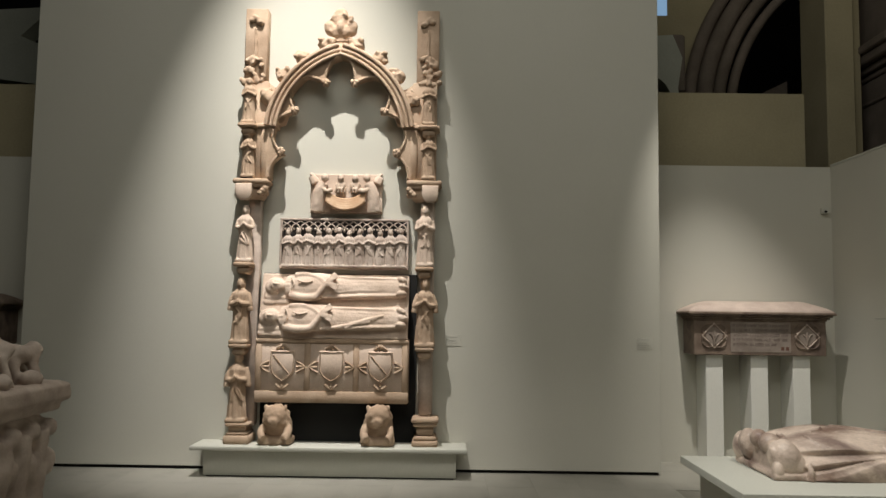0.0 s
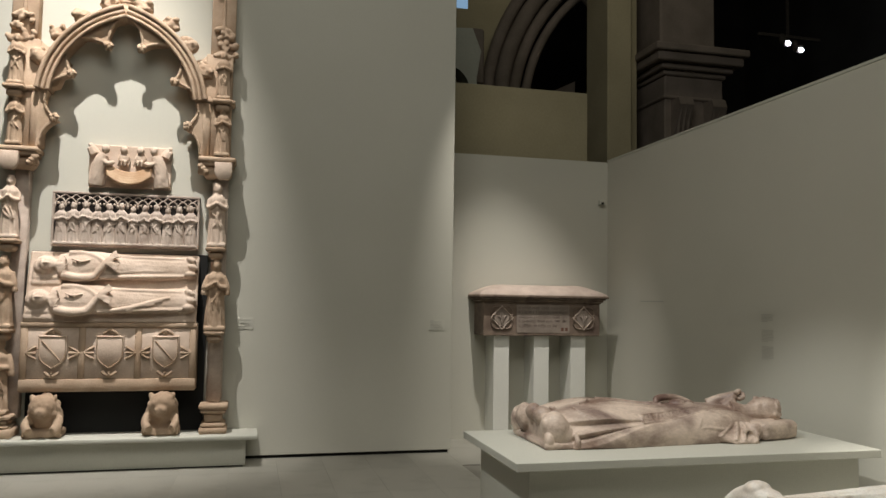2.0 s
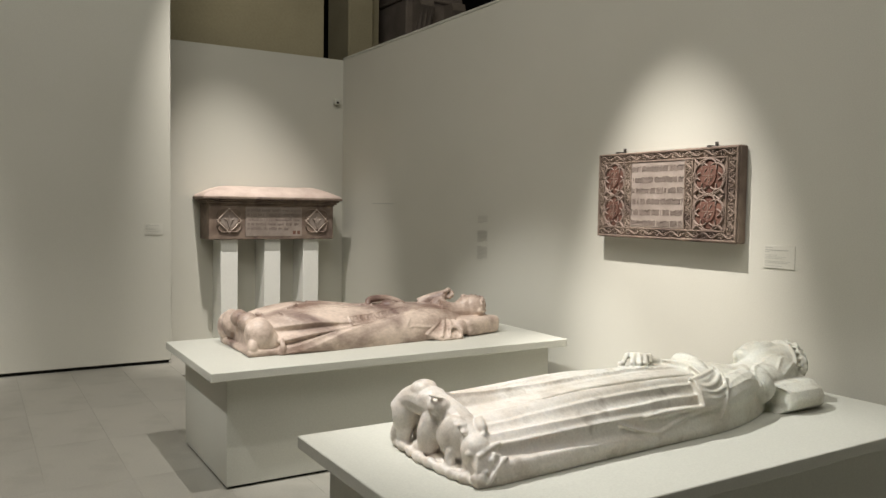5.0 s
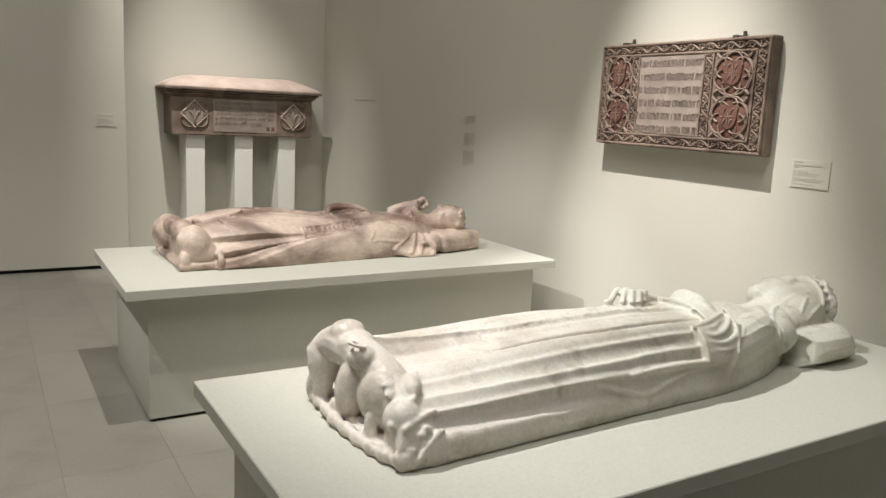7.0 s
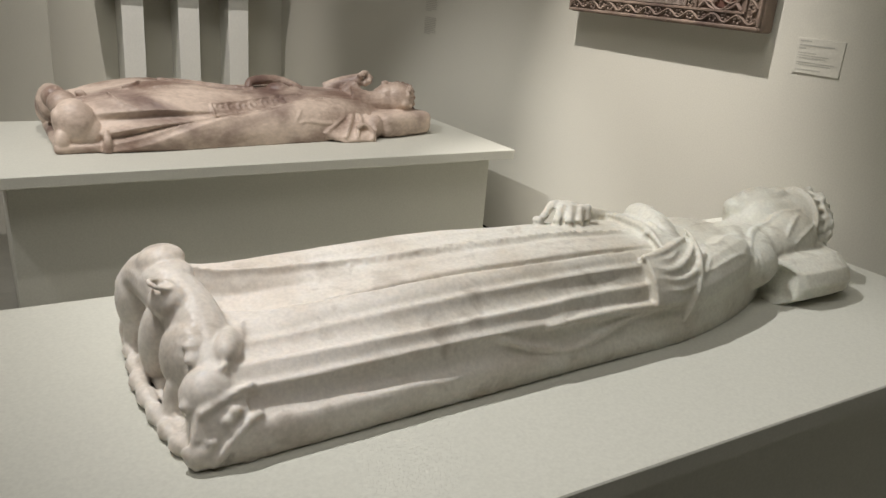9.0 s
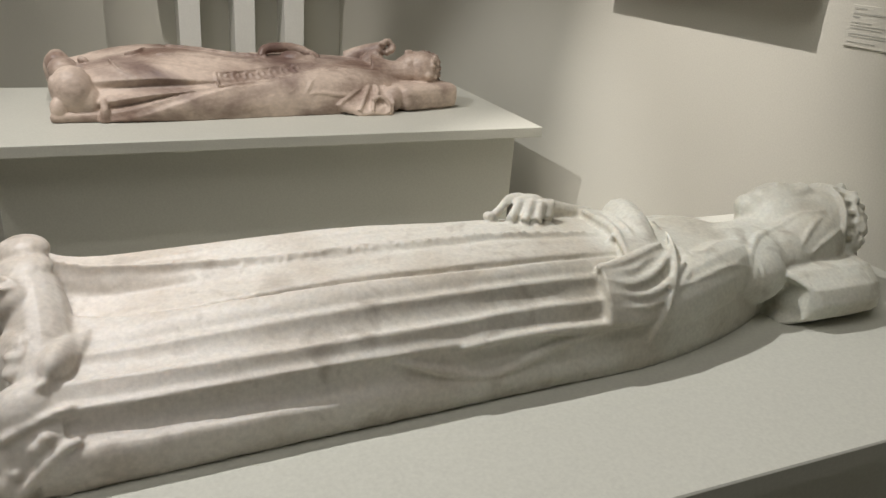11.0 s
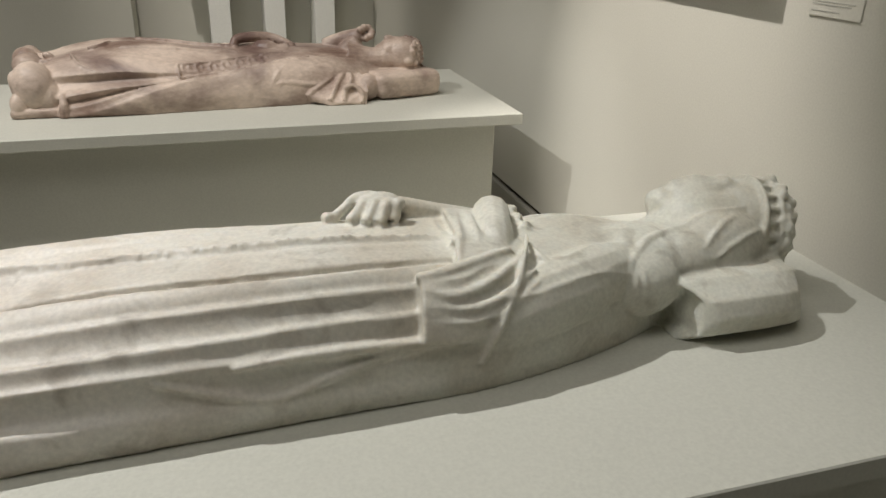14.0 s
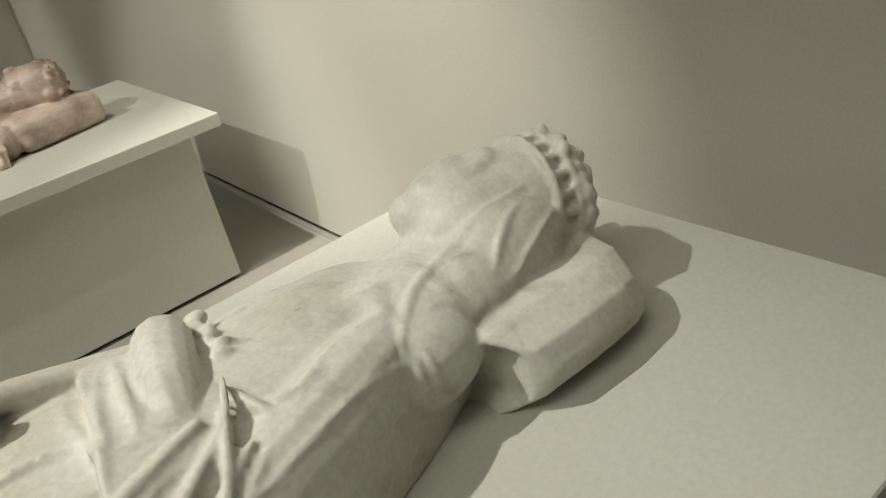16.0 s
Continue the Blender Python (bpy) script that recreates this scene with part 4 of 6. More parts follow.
def shield(cx, cz, w, h):
    return [(cx - w, cz + h), (cx + w, cz + h), (cx + w, cz)] + arc(cx - w * 0.2, cz, 1.2 * w, 0, -62, 5)[1:] + [(cx, cz - h)] + arc(cx + w * 0.2, cz, 1.2 * w, -118, -180, 5)


def strokes(x0, x1, z0, z1, y, rnd, step=0.009, fill=0.82):
    """A line of lettering that cannot be read: upright bars."""
    bm = bmesh.new()
    x = x0
    while x < x1:
        if rnd.random() < fill:
            top = z1 - (z1 - z0) * rnd.choice((0, 0, 0.12, 0.2))
            box(x, x + step * 0.42, y - 0.0035, y + 0.002, z0 + (z1 - z0) * rnd.choice((0, 0, 0.1)), top, 0, bm)
            if rnd.random() < 0.45:
                box(x, x + step * 1.1, y - 0.0035, y + 0.002, top - 0.004, top, 0, bm)
        x += step
    return bm


def hipped_lid(x0, x1, rise):
    """A worn, low lid: sloping sides that swell a little towards a rounded top."""
    bm = bmesh.new()
    rows = []
    for f, up in ((0.0, 0.0), (0.03, 0.16), (0.25, 0.42), (0.5, 0.68), (0.75, 0.88), (0.9, 0.97), (1.0, 1.0)):
        a, b, z = 0.06 - 0.26 * f, 0.055 - 0.20 * f, 0.418 + rise * up
        row = []
        for px, py, qx, qy in ((x0 - a, -b, x1 + a, -b), (x1 + a, -b, x1 + a, 0.335 - 0.03 * f), (x1 + a, 0.335 - 0.03 * f, x0 - a, 0.335 - 0.03 * f), (x0 - a, 0.335 - 0.03 * f, x0 - a, -b)):
            for q in range(10):
                p = Vector((px + (qx - px) * q / 10, py + (qy - py) * q / 10, z))
                row.append(bm.verts.new(p + Vector((0, 0, 0.006 * f * noise.noise(p * 5)))))
        rows.append(row)
    for r, q in zip(rows, rows[1:]):
        for j in range(len(r)):
            bm.faces.new((r[j], r[(j + 1) % len(r)], q[(j + 1) % len(r)], q[j]))
    bm.faces.new(rows[0][::-1])
    bm.faces.new(rows[-1])
    return bm


OX0, OX1 = -0.64, 0.64
chest = holder("ossuary_chest", pose(3.48, 7.86, 1.085), "brown carved stone ossuary with pinkish lid on three white posts", "ossuary")
bm = box(OX0, OX1, 0, 0.335, 0, 0.335, 0.006)
part("body", bm, BROWNSTONE, chest)
bm = bmesh.new()
for z0, z1, o in ((0.335, 0.35, 0.012), (0.35, 0.372, 0.03), (0.372, 0.39, 0.05), (0.39, 0.418, 0.072)):
    box(OX0 - o, OX1 + o, -o, 0.335, z0, z1, 0.006, bm)
part("cornice", bm, BROWNSTONE, chest, "dark moulded cornice")
bm = hipped_lid(OX0, OX1, 0.105)
part("lid", bm, LIDSTONE, chest, "sloping weathered pinkish lid", 40)
for cx in (-0.445, 0.455):
    bm = foil_ring(bmesh.new(), cx, 0.185, 0.135, 4, 0.010, -0.004, 45)
    med = part("medallion", bm, BROWNSTONE, chest)
    pts = lozenge(cx, 0.185, 0.118) + [(cx - 0.118, 0.185)]
    part("lozenge", tube(bmesh.new(), [(x, -0.006, z) for x, z in pts], 0.009, 6), GREYSTONE, med)
    bm = prism(lozenge(cx, 0.185, 0.103), -0.004, 0.001, None)
    for q in range(3):
        tube(bm, smooth_path([(cx, -0.006, 0.12), (cx + (q - 1) * 0.02, -0.009, 0.185), (cx + (q - 1) * 0.045, -0.006, 0.235 - 0.03 * abs(q - 1))], 5), 0.008, 6)
    part("lily", bm, SLABSTONE, med)
panel = part("inscription_panel", box(-0.285, 0.295, -0.004, 0.002, 0.03, 0.318, 0.002), SLABSTONE, chest, "pale worn inscription panel")
rnd = random.Random(3)
for q in range(5):
    part("text_line", strokes(-0.265, (0.28, 0.275, 0.27, 0.275, 0.15)[q], 0.272 - 0.045 * q, 0.300 - 0.045 * q, -0.004, rnd, 0.012), LETTER, panel, "worn line of incised lettering", kind="stuff")
part("red_mark", box(0.20, 0.23, -0.006, -0.004, 0.05, 0.085, 0, box(0.245, 0.275, -0.006, -0.004, 0.05, 0.085)), REDTRACE, panel)
for x in (3.05, 3.485, 3.895):
    thing("support_post", box(x - 0.083, x + 0.083, 7.905, BACK_Y - 0.003, -0.012, 1.083, 0.003), WHITEPAINT, "white painted wall post carrying the stone ossuary", "post", "posts under the ossuary")

# ---------------------------------------------------------------- inscribed tablet on the side wall
TW, TH, TD = 1.05, 0.515, 0.068
tablet = holder("wall_tablet", pose(4.297, 4.075, 1.262, 0, 0, -90), "brown carved stone tablet with four shields hung on the wall", "tablet")
bm = box(0, TW, 0.004, TD, 0, TH, 0.010, None, 2)
for v in bm.verts:
    v.co += Vector((noise.noise(v.co * 7), 0, noise.noise(v.co * 9 + Vector((3, 3, 3))))) * 0.004
part("slab", bm, BROWNSTONE, tablet)
fr = bmesh.new()
IX0, IX1, IZ0, IZ1 = 0.05, TW - 0.075, 0.06, TH - 0.06
for a in ((0.004, TW - 0.004, 0.004, 0.016), (0.004, TW - 0.004, TH - 0.016, TH - 0.004)):
    box(a[0], a[1], -0.008, 0.006, a[2], a[3], 0.003, fr)
for a in ((0.004, 0.016), (TW - 0.018, TW - 0.006)):
    box(a[0], a[1], -0.008, 0.006, 0.016, TH - 0.016, 0.003, fr)
for z in (IZ0, IZ1):
    box(IX0, IX1, -0.007, 0.006, z - 0.005, z + 0.005, 0.002, fr)
COLS = (0.235, 0.28, 0.695, 0.745)
for x in (IX0, *COLS, IX1):
    box(x - 0.004, x + 0.004, -0.0062, 0.006, IZ0 + 0.005, IZ1 - 0.005, 0.0015, fr)
part("raised_frame", fr, BROWNSTONE, tablet)


def vine(x0, x1, z0, z1, waves, upright):
    bm = bmesh.new()
    n = waves * 12
    pts = []
    for q in range(n + 1):
        f = q / n
        s = 0.36 * math.sin(2 * math.pi * waves * f)
        if upright:
            pts.append((x0 + (x1 - x0) * (0.5 + s), -0.002, z0 + (z1 - z0) * f))
        else:
            pts.append((x0 + (x1 - x0) * f, -0.002, z0 + (z1 - z0) * (0.5 + s)))
    tube(bm, pts, 0.0052, 6)
    for q in range(2 * waves):
        f = (q + 0.5) / (2 * waves)
        side = -1 if q % 2 == 0 else 1
        for j in range(5):
            w = 2 * math.pi * j / 5
            if upright:
                c = (x0 + (x1 - x0) * (0.5 + 0.12 * side) + 0.010 * math.cos(w), 0.0, z0 + (z1 - z0) * f + 0.012 * math.sin(w))
            else:
                c = (x0 + (x1 - x0) * f + 0.014 * math.cos(w), 0.0, z0 + (z1 - z0) * (0.5 + 0.12 * side) + 0.010 * math.sin(w))
            ell(bm, c, (0.006, 0.006, 0.006), (0, 0, 0), 7, 5)
    return bm


for a in ((0.02, TW - 0.02, TH - 0.054, TH - 0.017, 9, False), (0.02, TW - 0.02, 0.017, 0.054, 9, False), (0.017, 0.047, 0.06, TH - 0.06, 5, True), (TW - 0.07, TW - 0.02, 0.06, TH - 0.06, 5, True),
          (0.238, 0.277, IZ0, IZ1, 5, True), (0.698, 0.742, IZ0, IZ1, 5, True)):
    part("vine_scroll", vine(*a), BROWNSTONE, tablet, smooth=50)
for x in ((IX0 + COLS[0]) / 2, (COLS[3] + IX1) / 2):
    for z in (IZ0 + 0.1, IZ1 - 0.1):
        wide = 1.0 if x < 0.5 else 1.18
        bm = foil_ring(bmesh.new(), 0, 0, 0.095, 6, 0.0042, -0.004, 90)
        tube(bm, [(px, -0.003, pz) for px, pz in arc(0, 0, 0.098, 0, 360, 40)], 0.0042, 6)
        for v in bm.verts:
            v.co = Vector((x + v.co.x * 0.9 * wide, v.co.y, z + v.co.z))
        med = part("medallion", bm, TRACERY, tablet, smooth=50)
        for sx in (-1, 1):
            for sz in (-1, 1):
                px = 0.9 * wide * sx
                part("corner_leaf", tube(bmesh.new(), smooth_path([(x + px * 0.07, -0.002, z + sz * 0.07), (x + px * 0.082, -0.004, z + sz * 0.082), (x + px * 0.09, -0.002, z + sz * 0.092)], 4), 0.007, 6), TRACERY, med, smooth=50)
        for q in range(6):
            w = radians(90 + 60 * q)
            bm = ell(bmesh.new(), (x + 0.049 * 0.9 * wide * math.cos(w), 0.004, z + 0.049 * math.sin(w)), (0.040 * wide, 0.004, 0.042), (0, 0, 0), 16, 6)
            part("foil", bm, REDTRACE, med, "red-tinted sunk lobe")
        sh = part("shield", prism(shield(x, z + 0.002, 0.040 * wide, 0.056), -0.007, 0.004, None, 0.002), REDTRACE, med, "red-tinted quartered shield")
        bm = box(x - 0.0012, x + 0.0012, -0.009, -0.006, z - 0.045, z + 0.055)
        box(x - 0.036 * wide, x + 0.036 * wide, -0.009, -0.006, z + 0.004, z + 0.0065, 0, bm)
        for sx, sz in ((-0.018, 0.03), (0.018, 0.03), (-0.014, -0.018), (0.014, -0.018)):
            tube(bm, smooth_path([(x + sx * wide - 0.008, -0.007, z + sz - 0.012), (x + sx * wide, -0.009, z + sz + 0.004), (x + sx * wide + 0.008, -0.007, z + sz + 0.012)], 3), 0.003, 5)
        part("charge", bm, TRACERY, sh)
text = part("inscription_panel", box(COLS[1] + 0.006, COLS[2] - 0.006, -0.003, 0.006, IZ0 + 0.007, IZ1 - 0.007, 0.002), SLABSTONE, tablet, "pale worn inscription panel")
rnd = random.Random(8)
for q in range(6):
    z = IZ1 - 0.028 - 0.0635 * q
    part("text_line", strokes(COLS[1] + 0.014, COLS[2] - 0.014, z - 0.034, z, -0.003, rnd, 0.0085, 0.9), LETTER, text)
for x in (0.16, TW - 0.2):
    part("iron_hook", box(x - 0.012, x + 0.012, -0.006, TD, TH - 0.012, TH + 0.008, 0.002, box(x - 0.006, x + 0.006, TD - 0.012, TD, TH, TH + 0.03)), METAL, tablet, "dark iron hook")

# ---------------------------------------------------------------- labels


def wall_label(m, w, h, lines, label, mat=CARD, ink=INK):
    """A card with lines of writing as bars; local x runs along the wall and -y is its front."""
    hd = holder("wall_label", m, label, "label")
    if mat:
        part("card", box(0, w, 0, 0.004, 0, h, 0.0006), mat, hd)
    for x0, x1, z0, z1 in lines:
        part("text_line", box(x0 * w, x1 * w, -0.001, 0.0008, z0 * h, z1 * h), ink, hd)
    return hd


BODY = [(0.06, 0.30, 0.90, 0.935), (0.06, 0.80, 0.78, 0.82), (0.06, 0.20, 0.70, 0.735), (0.06, 0.45, 0.57, 0.59), (0.06, 0.72, 0.50, 0.52), (0.06, 0.66, 0.43, 0.45), (0.06, 0.86, 0.30, 0.32), (0.06, 0.80, 0.24, 0.26), (0.06, 0.6, 0.10, 0.12)]
wall_label(pose(SIDE_X - 0.0045, 2.917, 1.145, 0, 0, -90), 0.178, 0.116, BODY, "small pale museum label with fine print on the side wall")
for x in (0.425, 2.195):
    wall_label(pose(x, WALL_Y - 0.0045, 1.15), 0.15, 0.10, BODY, "small pale museum label on the tall wall beside the tomb")
rows = []
for b0, n in ((0.86, 6), (0.52, 9), (0.16, 10)):
    for q in range(n):
        rows.append((0.0, (0.95, 1.0, 0.9, 0.97)[q % 4] if q < n - 1 else 0.5, b0 + 0.13 - 0.03 * q - 0.012, b0 + 0.13 - 0.03 * q))
wall_label(pose(SIDE_X - 0.001, 5.545, 1.02, 0, 0, -90), 0.14, 0.35, rows, "columns of small grey lettering printed on the side wall", None, FAINT)
thing("wall_slot", box(SIDE_X - 0.004, SIDE_X + 0.002, 7.0, 7.45, 1.452, 1.462, 0.001), INK, "thin dark slot in the painted side wall", "vent")
det = holder("wall_sensor", pose(4.29, BACK_Y - 0.002, 2.545), "small white sensor on the back wall near the corner", "sensor")
part("body", box(-0.035, 0.035, -0.05, 0, -0.03, 0.03, 0.012, None, 2), PLINTH, det)
part("lens", ell(bmesh.new(), (0, -0.05, -0.01), (0.018, 0.01, 0.012)), GAP, det)

# ---------------------------------------------------------------- carved wall tomb
MID = -0.572


def mirror(x):
    return 2 * MID - x


def wp(name, bm, mat, parent, label="", smooth=50):
    """A part modelled in world coordinates."""
    off = -(parent.parent or parent).matrix_basis.translation
    if isinstance(bm, bpy.types.Mesh):
        bm.transform(Matrix.Translation(off))
    else:
        bmesh.ops.translate(bm, verts=bm.verts, vec=off)
    return part(name, bm, mat, parent, label, smooth)


shelf = holder("tomb_plinth", pose(MID, 7.35, 0), "low off-white painted plinth with overhanging shelf under the tomb", "plinth")
wp("shelf_board", box(-1.775, 0.632, 7.13, WALL_Y - 0.003, 0.236, 0.272, 0.003), PLINTH, shelf)
wp("base_box", box(-1.673, 0.540, 7.211, WALL_Y - 0.003, 0.012, 0.236, 0.003), PLINTH, shelf)
wp("foot", box(-1.65, 0.52, 7.23, WALL_Y - 0.003, -0.012, 0.013), GAP, shelf, "dark recessed foot")
PL = 0.272
# Near-black sheet added so the gaps round chest and lions read black.
thing("dark_backing", box(-1.255, 0.165, WALL_Y - 0.03, WALL_Y - 0.002, PL, 1.80), GAP, "near-black sheet behind the tomb chest and its lions", "panel", **structure)


def figure(h, seed, cape=False):
    """A standing robed statuette, base at z 0, facing -y."""
    rnd = random.Random(seed)
    bm = bmesh.new()
    rows, n, na = [], 26, 40
    ph = rnd.uniform(0, 6)
    for i in range(n + 1):
        f = i / n
        w = np.interp(f, (0, 0.05, 0.45, 0.62, 0.74, 0.80, 0.83), (0.165, 0.165, 0.135, 0.15, 0.155, 0.11, 0.05)) * h
        d = 0.72 * w
        ring = []
        for j in range(na):
            a = 2 * math.pi * j / na
            k = 1 + (0.10 * max(0, 1 - f / 0.62)) * math.sin(9 * a + ph + 1.4 * f) + 0.04 * math.sin(15 * a + 3 * f + ph)
            ring.append(bm.verts.new((w * k * math.cos(a), d * k * math.sin(a), f * h)))
        rows.append(ring)
    for r, q in zip(rows, rows[1:]):
        for j in range(na):
            bm.faces.new((r[j], r[(j + 1) % na], q[(j + 1) % na], q[j]))
    bm.faces.new(rows[0][::-1])
    bm.faces.new(rows[-1])
    ell(bm, (rnd.uniform(-0.01, 0.01) * h, -0.02 * h, 0.905 * h), (0.066 * h, 0.07 * h, 0.088 * h))
    ell(bm, (0, -0.085 * h, 0.885 * h), (0.014 * h, 0.02 * h, 0.022 * h))
    ell(bm, (0, 0.012 * h, 0.90 * h), (0.084 * h, 0.078 * h, 0.09 * h))
    tube(bm, [(0, 0, 0.76 * h), (0, 0, 0.86 * h)], 0.05 * h, 10)
    for sx in (-1, 1):
        tube(bm, smooth_path([(sx * 0.135 * h, 0, 0.735 * h), (sx * 0.165 * h, -0.04 * h, 0.60 * h), (sx * 0.07 * h, -0.125 * h, (0.585 + 0.05 * rnd.random()) * h), (sx * 0.01 * h, -0.135 * h, (0.62 + 0.06 * rnd.random()) * h)], 5), [0.042 * h - 0.001 * h * q for q in range(16)], 8)
        if cape:
            tube(bm, smooth_path([(sx * 0.12 * h, 0, 0.76 * h), (sx * 0.18 * h, -0.03 * h, 0.6 * h), (sx * 0.19 * h, -0.03 * h, 0.48 * h)], 4), 0.05 * h, 8)
    for q in range(3):
        tube(bm, smooth_path([(rnd.uniform(-0.1, 0.1) * h, -0.10 * h, 0.52 * h), (rnd.uniform(-0.08, 0.08) * h, -0.115 * h, 0.4 * h), (rnd.uniform(-0.12, 0.12) * h, -0.105 * h, 0.28 * h)], 4), 0.016 * h, 6)
    join(bm, box(-0.17 * h, 0.17 * h, -0.13 * h, 0.12 * h, -0.03 * h, 0.03 * h, 0.01 * h))
    got = carve(bm, h / 75, 1, 0.006 * h, 12 / h)
    got.transform(Matrix.Diagonal((0.86, 0.95, 1, 1)))
    return got


canopy = holder("tomb_canopy", pose(MID, 7.4, PL), "tall sandstone Gothic canopy with cusped pointed arch against the wall", "canopy")
BY = WALL_Y - 0.003
for side in (0, 1):
    s = (lambda x: x) if side == 0 else mirror

    def sbox(x0, x1, y0, y1, z0, z1, bev=0.004, bm=None):
        a, b = sorted((s(x0), s(x1)))
        return box(a, b, y0, y1, z0, z1, bev, bm)

    pil = wp("pillar", sbox(-1.483, -1.275, 7.39, BY, 3.56, 4.286, 0.006), SANDSTONE, canopy)
    bm = sbox(-1.47, -1.24, 7.36, BY, 2.65, 3.58, 0.01)
    sbox(-1.30, -1.20, 7.34, BY, 2.65, 3.2, 0.02, bm)
    sbox(-1.50, -1.20, 7.33, BY, 3.135, 3.175, 0.01, bm)
    wp("niche_block", bm, SANDSTONE, canopy)
    bm = sbox(-1.525, -1.205, 7.27, BY, 2.605, 2.652, 0.012)
    sbox(-1.505, -1.225, 7.29, BY, 2.575, 2.606, 0.008, bm)
    sbox(-1.49, -1.25, 7.31, BY, 2.47, 2.576, 0.03, bm)
    for q in range(9):
        ell(bm, (s(-1.27 + 0.02 * (q % 3)), 7.30 + 0.02 * (q // 3), 2.52 + 0.025 * (q % 4)), (0.03, 0.03, 0.025), (30 * q, 20 * q, 0), 10, 7)
    cap_ = wp("capital", bm, SANDSTONE, canopy)
    wp("shield", prism(shield(s(-1.42), 2.53, 0.075, 0.075), 7.262, 7.31, None, 0.006), PALESTONE, cap_)
    if side == 0:
        wp("shaft", sbox(-1.40, -1.285, 7.40, BY, PL + 0.14, 2.475, 0.01), GREYSTONE, canopy, "worn grey shaft behind the figures")
    else:
        wp("shaft", sbox(-1.465, -1.335, 7.36, BY, PL + 0.25, 2.475, 0.025), GREYSTONE, canopy, "worn grey shaft behind the figures")
    bm = bmesh.new()
    for z0, z1, o in ((0, 0.075, 0.0), (0.075, 0.105, -0.02), (0.105, 0.15, -0.035), (0.15, 0.185, -0.01)) if side == 0 else ((0, 0.05, 0.0), (0.05, 0.09, -0.015), (0.09, 0.17, -0.04), (0.17, 0.205, -0.01), (0.205, 0.25, 0.005)):
        sbox(-1.52 - o, -1.29 + o, 7.24 - o, BY, PL + z0, PL + z1, 0.012, bm)
    wp("pillar_base", bm, SANDSTONE, canopy)
    # leafwork on the upper post
    bm = bmesh.new()
    rnd = random.Random(20 + side)
    for q in range(26):
        z = 3.56 + 0.26 * rnd.random() ** 1.4
        ell(bm, (s(-1.50 + 0.2 * rnd.random()), 7.375, z), (0.026, 0.035, 0.024), (60 * q, 30 * q, 10 * q), 9, 6)
    tube(bm, [(s(-1.38), 7.39, 3.8), (s(-1.385), 7.385, 4.1)], [0.022, 0.012], 8)
    for q in range(5):
        ell(bm, (s(-1.42 + 0.022 * q), 7.38, 4.17 + 0.03 * math.sin(q * 1.3)), (0.03, 0.03, 0.028), (40 * q, 0, 0), 10, 7)
    wp("leafy_boss", carve(bm, 0.009, 1, 0.003, 40), SANDSTONE, canopy)
    # spandrel with leaf between post and arch
    bm = prism([(s(-1.30), 3.12), (s(-1.10), 3.20), (s(-1.02), 3.42), (s(-1.08), 3.50), (s(-1.2), 3.54), (s(-1.30), 3.62)], 7.40, BY, None, 0.008)
    for q in range(16):
        w = 2 * math.pi * q / 8
        rr = 0.05 if q < 8 else 0.085
        ell(bm, (s(-1.235 + rr * math.cos(w)), 7.39, 3.40 + rr * 1.2 * math.sin(w)), (0.024, 0.03, 0.028), (25 * q, 35 * q, 0), 9, 6)
    wp("spandrel", bm, SANDSTONE, canopy)

# the pointed arch
ACX, ACZ, AR = -0.354, 3.05, 0.852


def rib(side, a, r=0.0):
    """Point on the arch: a from 0 at the spring to 1 at the apex."""
    ang = radians(173.3 + (105.5 - 173.3) * a)
    x, z = ACX + (AR + r) * math.cos(ang), ACZ + (AR + r) * math.sin(ang)
    return (x if side == 0 else mirror(x), z)


